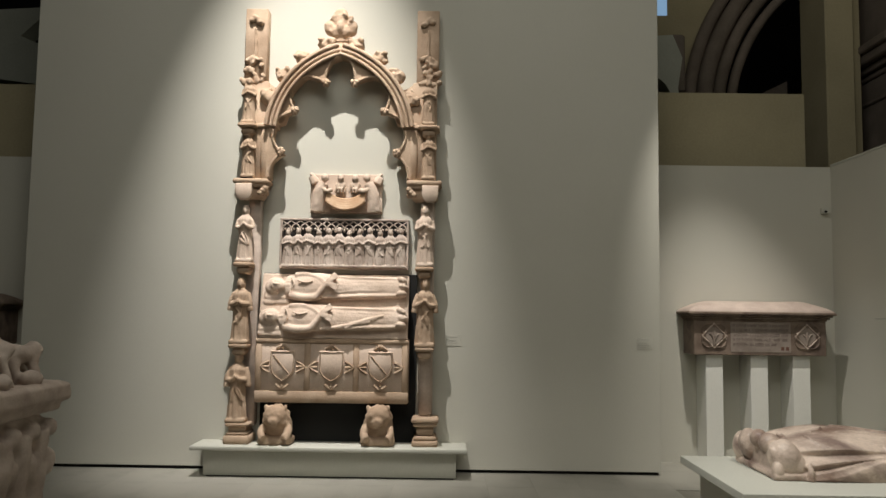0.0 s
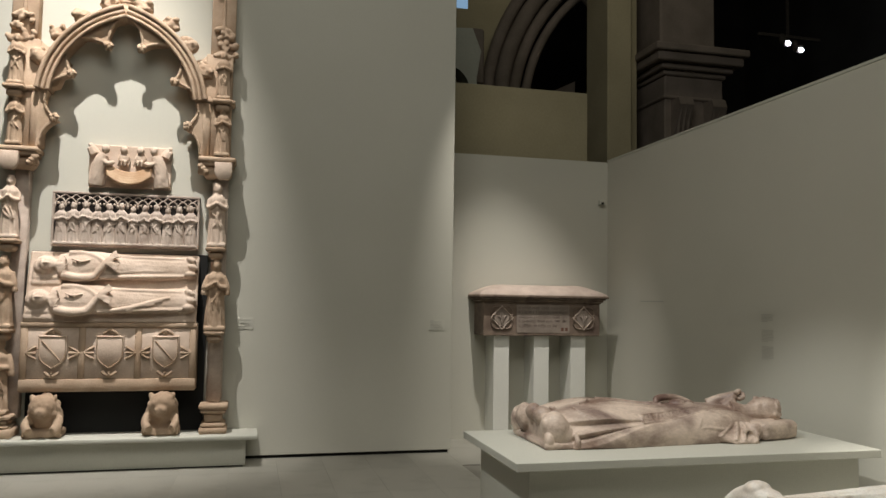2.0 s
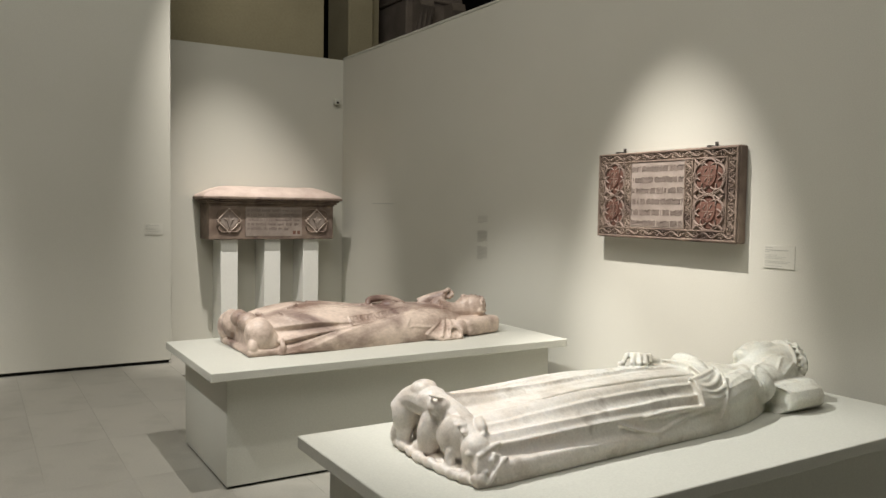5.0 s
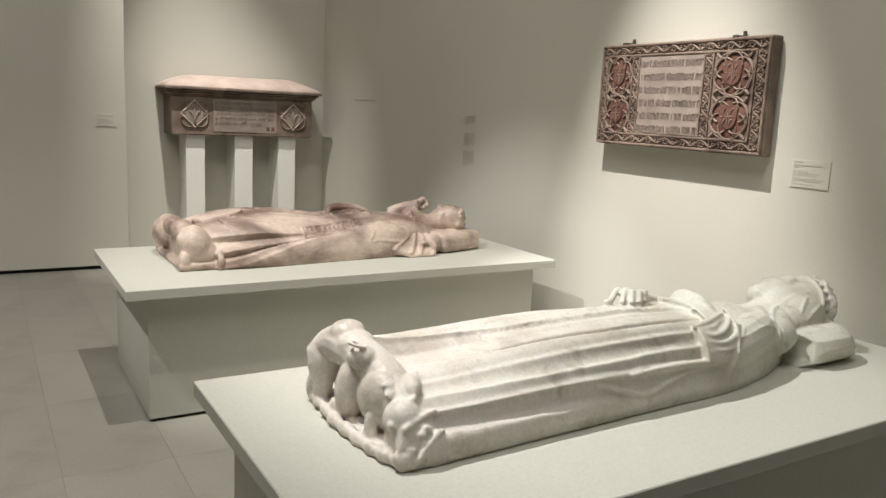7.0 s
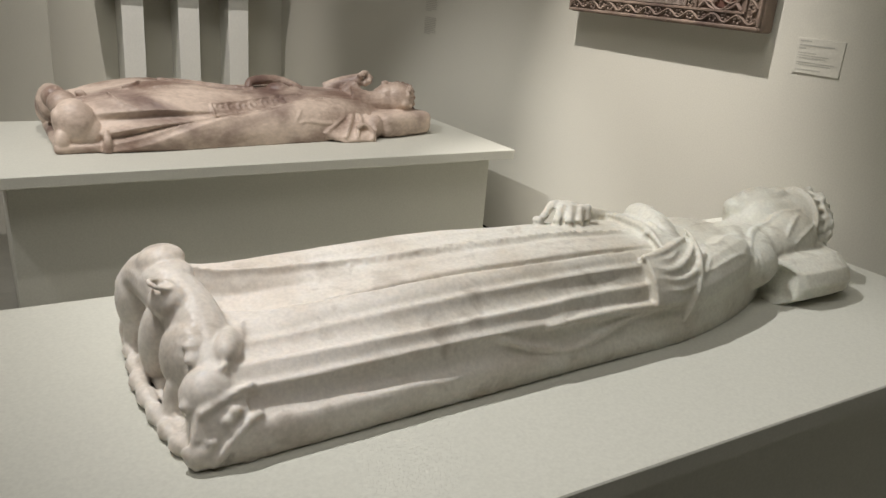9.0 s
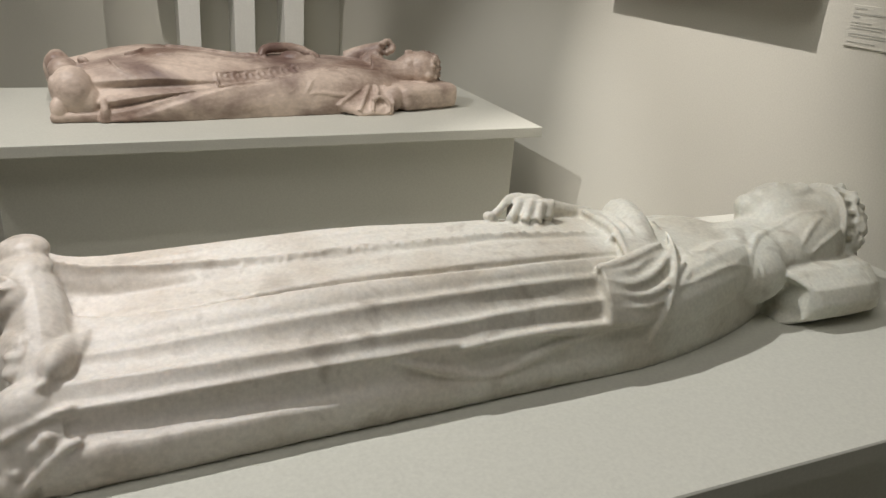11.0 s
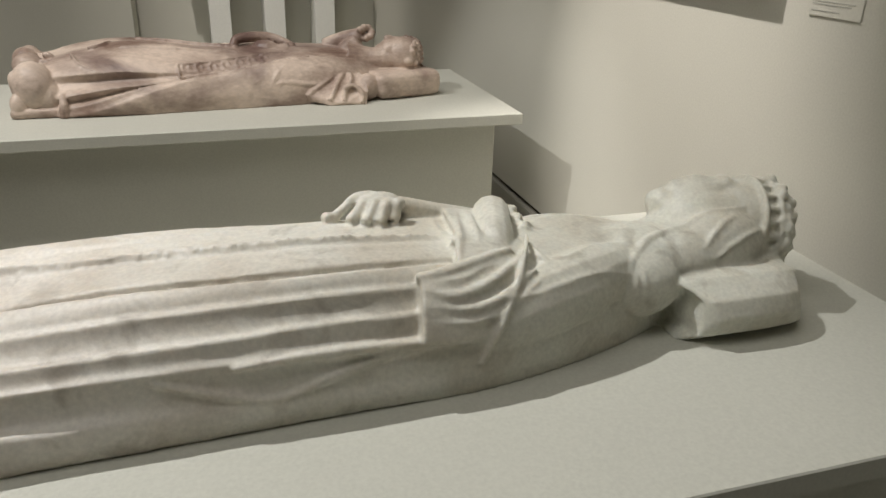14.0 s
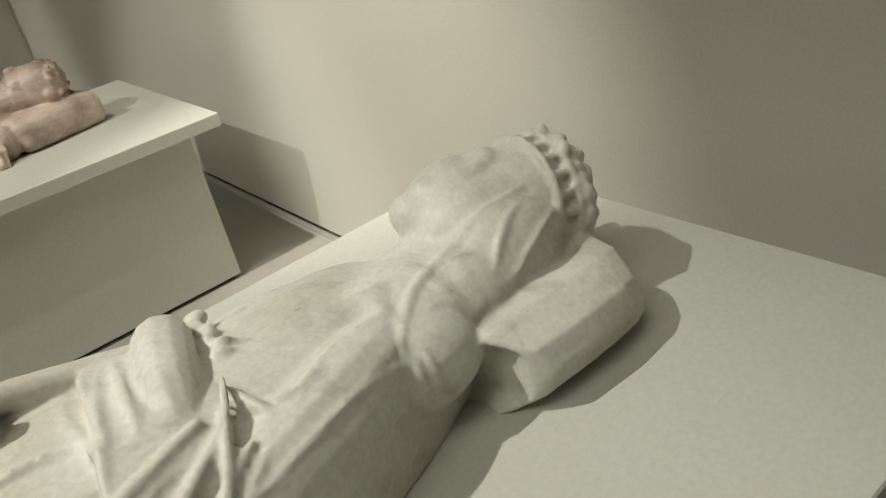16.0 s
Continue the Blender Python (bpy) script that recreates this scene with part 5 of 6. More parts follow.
for side in (0, 1):
    st = [q / 16 for q in range(17)]
    band = [rib(side, a, -0.045) for a in st] + [rib(side, a, 0.05) for a in reversed(st)]
    bm = prism(band, 7.305, BY, None, 0.01)
    tube(bm, [(x, 7.297, z) for x, z in (rib(side, a, 0.045) for a in st)], 0.022, 8)
    tube(bm, [(x, 7.303, z) for x, z in (rib(side, a, 0.0) for a in st)], 0.017, 8)
    tube(bm, [(x, 7.297, z) for x, z in (rib(side, a, -0.042) for a in st)], 0.016, 8)
    arch = wp("arch_half", bm, SANDSTONE, canopy)
    # cusps: concave webs that end in small leaf bosses
    for a0, am, a1, tip in ((0.06, 0.22, 0.44, (-0.985, 3.30)), (0.52, 0.74, 0.99, (-0.705, 3.565))):
        tip = (tip[0] if side == 0 else mirror(tip[0]), tip[1])
        p0, p1 = rib(side, a0, -0.02), rib(side, a1, -0.02)
        q0, q1 = rib(side, am - 0.08, -0.080), rib(side, am + 0.07, -0.065)
        out = [rib(side, a0 + (a1 - a0) * t / 8, -0.02) for t in range(9)]
        back = [((1 - t) ** 2 * p1[0] + 2 * t * (1 - t) * q1[0] + t * t * tip[0], (1 - t) ** 2 * p1[1] + 2 * t * (1 - t) * q1[1] + t * t * tip[1]) for t in (k / 6 for k in range(1, 7))]
        back += [((1 - t) ** 2 * tip[0] + 2 * t * (1 - t) * q0[0] + t * t * p0[0], (1 - t) ** 2 * tip[1] + 2 * t * (1 - t) * q0[1] + t * t * p0[1]) for t in (k / 6 for k in range(1, 6))]
        bm = prism(out + back, 7.335, 7.46, None, 0.0)
        edge = [p1] + back[:6]
        tube(bm, [(x, 7.330, z) for x, z in edge], 0.013, 7)
        tube(bm, [(x, 7.330, z) for x, z in back[5:] + [p0]], 0.013, 7)
        for q in range(5):
            ell(bm, (tip[0] + 0.022 * math.cos(q * 1.3), 7.325 + 0.01 * (q % 2), tip[1] + 0.020 * math.sin(q * 1.3)), (0.022, 0.03, 0.02), (30 * q, 0, 0), 9, 6)
        wp("cusp", bm, SANDSTONE, canopy)
    # lower half-cusp under the spring
    pt = [(-1.22, 3.16)] + [(x, z) for x, z in arc(-1.02, 3.06, 0.165, 150, 243, 8)] + [(-1.115, 2.895)] + [(x, z) for x, z in arc(-1.00, 2.70, 0.215, 112, 186, 8)] + [(-1.24, 2.66)]
    pt = [((x if side == 0 else mirror(x)), z) for x, z in pt]
    bm = prism(pt, 7.335, 7.46, None, 0.0)
    tube(bm, [(x, 7.330, z) for x, z in pt[:-1]], 0.013, 7)
    for q in range(5):
        ell(bm, ((-1.105 if side == 0 else mirror(-1.105)) + 0.02 * math.cos(q * 1.3), 7.325, 2.915 + 0.02 * math.sin(q * 1.3)), (0.022, 0.03, 0.022), (30 * q, 0, 0), 9, 6)
    wp("cusp", bm, SANDSTONE, canopy)
    # crockets along the back of the arch
    for k, a in enumerate((0.24, 0.46, 0.68, 0.90)):
        c = Vector((rib(side, a, 0.092)[0], 7.36, rib(side, a, 0.092)[1]))
        rnd = random.Random(k + 10 * side)
        bm = bmesh.new()
        foot = rib(side, a, 0.03)
        tube(bm, [(foot[0], 7.38, foot[1]), c], [0.085, 0.06], 8)
        ell(bm, c, (0.078, 0.052, 0.070))
        for q in range(9):
            ell(bm, c + Vector((rnd.uniform(-0.065, 0.065), rnd.uniform(-0.04, 0.0), rnd.uniform(-0.04, 0.065))), (rnd.uniform(0.022, 0.036), 0.03, rnd.uniform(0.02, 0.034)), (50 * q, 30 * q, 0), 10, 7)
        wp("crocket", carve(bm, 0.008, 2, 0.006, 30), SANDSTONE, canopy)
# finial
bm = bmesh.new()
FX = -0.588
tube(bm, [(FX, 7.41, 3.86), (FX, 7.41, 3.95), (FX, 7.41, 4.0)], [0.07, 0.045, 0.05], 10)
box(FX - 0.075, FX + 0.075, 7.36, 7.46, 3.965, 3.99, 0.01, bm)
tube(bm, [(FX, 7.41, 3.98), (FX, 7.41, 4.2), (FX, 7.41, 4.305)], [0.05, 0.06, 0.025], 10)
ell(bm, (FX, 7.40, 4.175), (0.082, 0.055, 0.135), (0, 0, 0), 20, 14)
for sx in (-1, 1):
    ell(bm, (FX + sx * 0.098, 7.40, 4.105), (0.056, 0.05, 0.078), (0, sx * 14, 0), 18, 12)
    ell(bm, (FX + sx * 0.050, 7.375, 4.065), (0.046, 0.04, 0.062), (0, sx * 8, 0), 16, 10)
ell(bm, (FX, 7.365, 4.10), (0.044, 0.04, 0.075), (0, 0, 0), 16, 10)
rnd = random.Random(44)
for q in range(26):
    w = rnd.uniform(0, 2 * math.pi)
    ell(bm, (FX + 0.125 * math.cos(w) * rnd.uniform(0.5, 1), 7.365 + rnd.uniform(-0.01, 0.02), 4.135 + 0.105 * math.sin(w)), (0.020, 0.022, 0.020), (40 * q, 25 * q, 0), 9, 6)
wp("finial", carve(bm, 0.008, 2, 0.005, 30), SANDSTONE, canopy)

# statuettes on the pillars: left x, right x, base, height
for i, (x, z, h, y) in enumerate(((-1.425, 0.475, 0.61, 7.33), (-1.42, 1.17, 0.575, 7.32), (-1.405, 1.90, 0.51, 7.33), (-1.40, 2.675, 0.43, 7.33), (-1.41, 3.18, 0.42, 7.33),
                                  (0.245, 1.16, 0.60, 7.32), (0.235, 1.88, 0.545, 7.32), (0.255, 2.675, 0.44, 7.33), (0.25, 3.18, 0.42, 7.33))):
    thing("statuette", figure(h, 30 + i, i in (0, 1, 5)), SANDSTONE if i not in (2, 6) else PALESTONE, "small robed sandstone statuette standing on a bracket of the canopy", "statue", "statuettes of the canopy", smooth=60, at=pose(x, y, z))
    if i not in (0, 3, 7):
        wp("bracket", box(x - 0.085, x + 0.085, y - 0.075, BY, z - 0.055, z - 0.016, 0.012, box(x - 0.06, x + 0.06, y - 0.05, BY, z - 0.12, z - 0.055, 0.02)), SANDSTONE, canopy)

# chest with three shields
tomb = holder("tomb_chest", pose(-0.582, 7.35, 0.635), "sandstone tomb chest front with three shields in quatrefoils on lions", "sarcophagus")
CX0, CX1, CY = -1.268, 0.103, 7.30
bm = box(CX0, CX1, CY, BY, 0.635, 1.21, 0.008)
for v in bm.verts:
    v.co += Vector((noise.noise(v.co * 5), 0, noise.noise(v.co * 6))) * 0.006
wp("block", bm, SANDSTONE, tomb)
bm = bmesh.new()
box(CX0, CX1, CY - 0.010, CY + 0.004, 0.64, 0.74, 0.004, bm)
box(CX0, CX1, CY - 0.014, CY + 0.004, 1.165, 1.205, 0.005, bm)
PX = [CX0 + 0.03 + (CX1 - CX0 - 0.06) * k / 3 for k in range(4)]
for x in PX:
    box(x - 0.025, x + 0.025, CY - 0.009, CY + 0.004, 0.74, 1.165, 0.005, bm)
wp("panel_frame", bm, SANDSTONE, tomb)
for k in range(3):
    cx, cz = (PX[k] + PX[k + 1]) / 2, 0.955
    hw, hh_ = 0.195, 0.205
    qf = wp("quatrefoil_panel", box(cx - 0.19, cx + 0.19, CY - 0.003, CY + 0.003, 0.745, 1.16, 0.002), PALESTONE, tomb)
    for dx, dz in ((0, 1), (0, -1), (1, 0), (-1, 0)):
        bm = bmesh.new()
        ax, az = cx + dx * hw, cz + dz * (hh_ - 0.004)
        px, pz = cx + dx * (hw - 0.07), cz + dz * (hh_ - 0.05)
        for q in (-1, 0, 1):
            tube(bm, smooth_path([(ax, CY - 0.006, az), ((ax + px) / 2 + dz * q * 0.03, CY - 0.016, (az + pz) / 2 + dx * q * 0.03), (px + dz * q * 0.055 if q else px, CY - 0.008, pz + dx * q * 0.05 if q else pz)], 4), 0.014, 6)
        wp("leaf_cusp", bm, SANDSTONE, qf)
    sh = wp("shield", prism(shield(cx, cz + 0.005, 0.108, 0.138), CY - 0.03, CY + 0.004, None, 0.006), PALESTONE, qf)
    rim = [(x, CY - 0.031, z) for x, z in shield(cx, cz + 0.005, 0.099, 0.128)]
    bm = tube(bmesh.new(), rim + rim[:1], 0.005, 6)
    if k != 1:
        tube(bm, [(cx - 0.08, CY - 0.031, cz + 0.10), (cx + 0.06, CY - 0.031, cz - 0.06)], 0.007, 6)
    wp("bend", bm, SANDSTONE, qf)

# double effigy on a tilted slab
bm = bmesh.new()
for k, z in enumerate((0.315, 0.02)):
    sx = 0.03 * k
    body = bmesh.new()
    tube(body, smooth_path([(0.23 - sx, -0.02, z + 0.165), (0.45 - sx, -0.06, z + 0.165), (0.62 - sx, -0.05, z + 0.17), (0.9, -0.03, z + 0.165), (1.26, -0.01, z + 0.17)], 6), [0.105 + 0.022 * math.sin(math.pi * min(1, q / 14)) for q in range(25)], 18)
    ell(body, (0.35 - sx, -0.05, z + 0.165), (0.15, 0.10, 0.128))
    bmesh.ops.scale(body, verts=body.verts, vec=(1, 0.55, 1))
    join(bm, body)
    # robe folds: a few long, low ones
    for q, (za, zb, x0) in enumerate(((0.055, 0.085, 0.55), (0.10, 0.12, 0.68), (0.15, 0.15, 0.72), (0.20, 0.19, 0.70), (0.245, 0.235, 0.6))):
        tube(bm, smooth_path([(x0, -0.054, z + za), (0.9, -0.056, z + (za + zb) / 2 + 0.012 * (q % 2)), (1.22, -0.040, z + zb)], 5), 0.017, 7)
    if k:
        for q in range(3):
            tube(bm, smooth_path([(0.66 + 0.06 * q, -0.07, z + 0.06), (0.82 + 0.06 * q, -0.075, z + 0.09 + 0.02 * q), (1.0 + 0.06 * q, -0.068, z + 0.12 + 0.03 * q)], 5), 0.012, 7)
    # head on two cushions: cap of hair, long face, brows, nose
    ell(bm, (0.115 - sx, -0.02, z + 0.165), (0.095, 0.055, 0.085))
    ell(bm, (0.135 - sx, -0.055, z + 0.165), (0.072, 0.042, 0.058))
    ell(bm, (0.135 - sx, -0.098, z + 0.165), (0.026, 0.014, 0.010))
    ell(bm, (0.10 - sx, -0.088, z + 0.165), (0.012, 0.014, 0.036))
    ell(bm, (0.170 - sx, -0.086, z + 0.165), (0.008, 0.010, 0.018))
    tube(bm, [(0.2 - sx, -0.02, z + 0.165), (0.26 - sx, -0.03, z + 0.165)], 0.05, 10)
    join(bm, box(0.02 - sx, 0.235 - sx, -0.028, 0.04, z + 0.035, z + 0.135, 0.025, None, 2))
    join(bm, box(0.015 - sx, 0.245 - sx, -0.018, 0.04, z - 0.005, z + 0.055, 0.02, None, 2))
    # feet
    for q in range(3):
        ell(bm, (1.275 + 0.015 * (q % 2), -0.035, z + 0.10 + 0.065 * q), (0.05, 0.05, 0.032), (0, 15 * q, 0))
    # arms: an upper arm along the side, its forearm slanting over the breast; the other wrist below it
    tube(bm, smooth_path([(0.26 - sx, -0.05, z + 0.075), (0.38 - sx, -0.072, z + 0.045), (0.50 - sx, -0.078, z + 0.055), (0.545 - sx, -0.092, z + 0.10), (0.60 - sx, -0.108, z + 0.18)], 6), [0.038 - 0.0006 * q for q in range(25)], 10)
    tube(bm, smooth_path([(0.30 - sx, -0.05, z + 0.262), (0.42 - sx, -0.066, z + 0.262), (0.52 - sx, -0.080, z + 0.225), (0.58 - sx, -0.092, z + 0.180)], 6), [0.030 - 0.0006 * q for q in range(19)], 10)
    for a, (hx, hz) in ((35, (0.605 - sx, 0.195)), (-20, (0.60 - sx, 0.165))):
        w = radians(a)
        ell(bm, (hx + 0.02, -0.118, z + hz), (0.042, 0.016, 0.030), (0, -a, 0))
        for q in range(4):
            o = 0.013 * (q - 1.5)
            tube(bm, [(hx + 0.04 * math.cos(w) - o * math.sin(w), -0.12, z + hz + 0.04 * math.sin(w) + o * math.cos(w)), (hx + 0.10 * math.cos(w) - 1.5 * o * math.sin(w), -0.115, z + hz + 0.10 * math.sin(w) + 1.5 * o * math.cos(w))], 0.0075, 6)
    # neckline and cuffs
    tube(bm, smooth_path([(0.27 - sx, -0.095, z + 0.10), (0.30 - sx, -0.108, z + 0.165), (0.27 - sx, -0.095, z + 0.23)], 5), 0.009, 6)
    tube(bm, smooth_path([(0.33 - sx, -0.11, z + 0.20), (0.40 - sx, -0.115, z + 0.175), (0.47 - sx, -0.11, z + 0.19)], 5), 0.009, 6)
join(bm, box(-0.015, 1.34, 0.0, 0.05, 0.0, 0.615, 0.015, None, 2))
bm = carve(bm, 0.0065, 1, 0.002, 30)
thing("double_effigy", bm, PALESTONE, "pale stone slab with two effigies side by side above the chest", "statue", smooth=60, at=pose(-1.245, 7.285, 1.208, -16))

# frieze of mourners
fz = holder("mourner_frieze", pose(-1.111, 7.47, 1.842), "grey carved stone frieze of mourners under an arcade", "relief")
FW, FH = 1.193, 0.469
# Ground coloured far darker than the figures that stand before it.
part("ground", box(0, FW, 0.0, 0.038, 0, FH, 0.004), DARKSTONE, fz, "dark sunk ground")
bm = box(0, FW, -0.04, 0.0, 0, 0.03, 0.006)
box(0, 0.02, -0.04, 0, 0.03, FH - 0.02, 0.004, bm)
box(FW - 0.02, FW, -0.04, 0, 0.03, FH - 0.02, 0.004, bm)
box(0, FW, -0.04, 0, FH - 0.02, FH, 0.004, bm)
part("rim", bm, GREYSTONE, fz)
for q in range(14):
    cx = 0.02 + (FW - 0.04) * (q + 0.5) / 14
    w = (FW - 0.04) / 28
    bm = tube(bmesh.new(), [(x, -0.03, z) for x, z in arc(cx + w * 0.35, FH - 0.105, w * 1.3, 180, 105, 8)], 0.007, 6)
    tube(bm, [(x, -0.03, z) for x, z in arc(cx - w * 0.35, FH - 0.105, w * 1.3, 0, 75, 8)], 0.007, 6)
    tube(bm, [(cx - w, -0.03, FH - 0.025), (cx, -0.03, FH - 0.055), (cx + w, -0.03, FH - 0.025)], 0.007, 6)
    for sx in (-1, 1):
        ell(bm, (cx + sx * w * 0.4, -0.028, FH - 0.10), (0.012, 0.014, 0.012), (0, 0, 0), 8, 6)
        ell(bm, (cx + sx * w * 0.95, -0.03, FH - 0.115), (0.010, 0.018, 0.018), (0, 0, 0), 8, 6)
    part("arcade_bay", bm, GREYSTONE, fz)
for q in range(12):
    bm = figure(0.34 + 0.012 * (q % 3), 70 + q, q % 3 == 1)
    bm.transform(Matrix.LocRotScale(Vector((0.075 + (FW - 0.15) * q / 11, -0.028, 0.025)), None, Vector((1.05, 0.8, 1))))
    part("mourner", bm, GREYSTONE, fz, smooth=60)

# relief with angels lifting a cloth
ar = holder("angel_relief", pose(-0.845, 7.47, 2.362), "pale stone relief of winged figures holding an ochre cloth", "relief")
part("ground", box(0, 0.672, 0.0, 0.038, 0, 0.372, 0.01, None, 2), PALESTONE, ar)
for sx in (0, 1):
    m = (lambda x: x) if sx == 0 else (lambda x: 0.672 - x)
    bm = bmesh.new()
    tube(bm, smooth_path([(m(0.07), -0.01, 0.02), (m(0.08), -0.035, 0.12), (m(0.10), -0.05, 0.22), (m(0.125), -0.05, 0.28)], 5), [0.07 - 0.0018 * q for q in range(16)], 12)
    ell(bm, (m(0.14), -0.06, 0.325), (0.034, 0.036, 0.04))
    tube(bm, smooth_path([(m(0.10), -0.07, 0.25), (m(0.16), -0.085, 0.2), (m(0.21), -0.07, 0.215)], 4), 0.02, 8)
    tube(bm, smooth_path([(m(0.05), -0.02, 0.28), (m(0.02), -0.025, 0.34), (m(0.03), -0.02, 0.37)], 4), [0.03, 0.03, 0.028, 0.026, 0.024, 0.022, 0.02, 0.016, 0.012], 8, 1.6)
    for q in range(4):
        tube(bm, [(m(0.04 + 0.022 * q), -0.055, 0.2), (m(0.02 + 0.025 * q), -0.055, 0.02)], 0.009, 6)
    part("angel", carve(bm, 0.006, 1, 0.002, 40), PALESTONE, ar, smooth=60)
for x in (0.285, 0.42):
    bm = ell(bmesh.new(), (x, -0.035, 0.325), (0.032, 0.036, 0.04))
    ell(bm, (x, -0.02, 0.255), (0.05, 0.035, 0.055))
    for q in range(4):
        tube(bm, [(x - 0.05 + 0.03 * q, -0.05, 0.185), (x - 0.035 + 0.03 * q, -0.06, 0.235)], 0.010, 6)
    part("soul", carve(bm, 0.006, 1), PALESTONE, ar, smooth=60)
bm = bmesh.new()
for k in range(5):
    tube(bm, [(x, -0.05 - 0.006 * k, z) for x, z in arc(0.336, 0.36 - 0.022 * k, 0.24, 222, 318, 16)], 0.018, 8)
part("cloth", carve(bm, 0.006, 1), OCHRE, ar, "ochre-tinted hanging cloth", smooth=60)

# lions under the chest
for k, x in enumerate((-1.06, -0.155)):
    bm = bmesh.new()
    join(bm, box(-0.165, 0.165, -0.09, 0.12, 0, 0.07, 0.02, None, 2))
    ell(bm, (0, 0.04, 0.16), (0.15, 0.13, 0.12))
    ell(bm, (0.0, -0.05, 0.235), (0.115, 0.10, 0.105))
    ell(bm, (0.0, -0.135, 0.205), (0.055, 0.045, 0.045))
    ell(bm, (0.0, -0.165, 0.225), (0.02, 0.018, 0.014))
    for sx in (-1, 1):
        ell(bm, (sx * 0.045, -0.128, 0.26), (0.02, 0.016, 0.014))
        ell(bm, (sx * 0.095, -0.04, 0.31), (0.025, 0.02, 0.03))
        tube(bm, smooth_path([(sx * 0.12, -0.02, 0.15), (sx * 0.13, -0.08, 0.1), (sx * 0.10, -0.12, 0.06)], 4), 0.04, 8)
    rr = random.Random(60 + k)
    for q in range(30):
        a = 2 * math.pi * q / 15
        r = 0.092 + 0.018 * (q // 15)
        ell(bm, (r * math.cos(a), -0.05 + 0.05 * (q // 15) + rr.uniform(-0.02, 0.02), 0.225 + r * 0.9 * math.sin(a) * rr.uniform(0.8, 1.0)), (rr.uniform(0.024, 0.04), 0.034, rr.uniform(0.024, 0.038)), (50 * q, 20 * q, 0), 9, 6)
    for v in bm.verts:
        v.co.x *= 0.90
    top = max(v.co.z for v in bm.verts)
    bmesh.ops.scale(bm, verts=bm.verts, vec=(1, 1, 0.364 / top))
    thing("lion_support", carve(bm, 0.009, 4, 0.006, 20, 0.0), SANDSTONE, "crouching sandstone lion carrying the tomb chest", "statue", "lions under the chest", smooth=60, at=pose(x, 7.30, PL))

# ---------------------------------------------------------------- carved block at the left
blk = holder("carved_block", pose(-1.825, 3.6, 0), "weathered pale stone block carved with small figures and a ledge", "sculpture")
bm = bmesh.new()
box(-0.40, 0.41, -0.75, 0.60, 1.00, 1.10, 0.02, bm)
box(-0.36, 0.375, -0.72, 0.565, 0.955, 1.0, 0.012, bm)
wpb = part("ledge", carve(bm, 0.012, 1, 0.006, 22), GREYSTONE, blk, smooth=60)
bm = box(-0.33, 0.33, -0.68, 0.49, 0.0, 0.96, 0.02)
rnd = random.Random(77)
for q in range(7):
    y = -0.6 + 0.17 * q
    tube(bm, [(0.32, y, 0.02), (0.33, y, 0.4), (0.325, y + 0.01, 0.88)], [0.06, 0.05, 0.065], 10)
    ell(bm, (0.335, y + 0.085, 0.72), (0.05, 0.055, 0.07))
    ell(bm, (0.345, y + 0.085, 0.88), (0.045, 0.05, 0.05))
part("body", carve(bm, 0.014, 1, 0.012, 14), GREYSTONE, blk, "worn arcaded body", smooth=60)
bm = box(-0.34, 0.20, -0.70, 0.44, 1.08, 1.30, 0.05)
for q in range(5):
    y = -0.58 + 0.24 * q
    ell(bm, (0.20, y, 1.235), (0.10, 0.11, 0.06), (0, 10, 20 * q))
    ell(bm, (0.28, y + 0.06, 1.255), (0.05, 0.05, 0.045), (20 * q, 0, 0))
    for dx, dy in ((0.25, -0.06), (0.29, 0.03), (0.20, 0.09)):
        tube(bm, [(dx, y + dy, 1.23), (dx + 0.02, y + dy, 1.16), (dx + 0.03, y + dy + 0.01, 1.09)], [0.035, 0.024, 0.03], 8)
    ell(bm, (0.335, y - 0.05, 1.125), (0.04, 0.05, 0.035), (0, 0, 30 * q))
for q in range(14):
    ell(bm, (rnd.uniform(-0.25, 0.15), rnd.uniform(-0.65, 0.4), 1.30), (rnd.uniform(0.08, 0.15), rnd.uniform(0.06, 0.12), rnd.uniform(0.015, 0.04)), (rnd.uniform(-15, 15), rnd.uniform(-15, 15), 30 * q), 10, 7)
part("beast_relief", carve(bm, 0.011, 2, 0.012, 14), GREYSTONE, blk, "broken group of small carved beasts", smooth=60)
# second ossuary against the back wall beyond the tall wall
oss = holder("ossuary_chest", pose(-4.55, 7.86, 1.085), "dark carved stone ossuary against the wall behind the tomb", "ossuary")
part("body", box(-0.64, 0.64, 0, 0.335, 0, 0.335, 0.006), BROWNSTONE, oss)
bm = bmesh.new()
for z0, z1, o in ((0.335, 0.35, 0.012), (0.35, 0.372, 0.03), (0.372, 0.39, 0.05), (0.39, 0.418, 0.072)):
    box(-0.64 - o, 0.64 + o, -o, 0.335, z0, z1, 0.006, bm)
part("cornice", bm, BROWNSTONE, oss)
bm = hipped_lid(-0.64, 0.64, 0.085)
part("lid", bm, BROWNSTONE, oss)
for x in (-4.98, -4.55, -4.12):
    thing("support_post", box(x - 0.083, x + 0.083, 7.905, BACK_Y - 0.003, -0.012, 1.083, 0.003), WHITEPAINT, "white painted wall post carrying the dark ossuary", "post", "posts under the second ossuary")

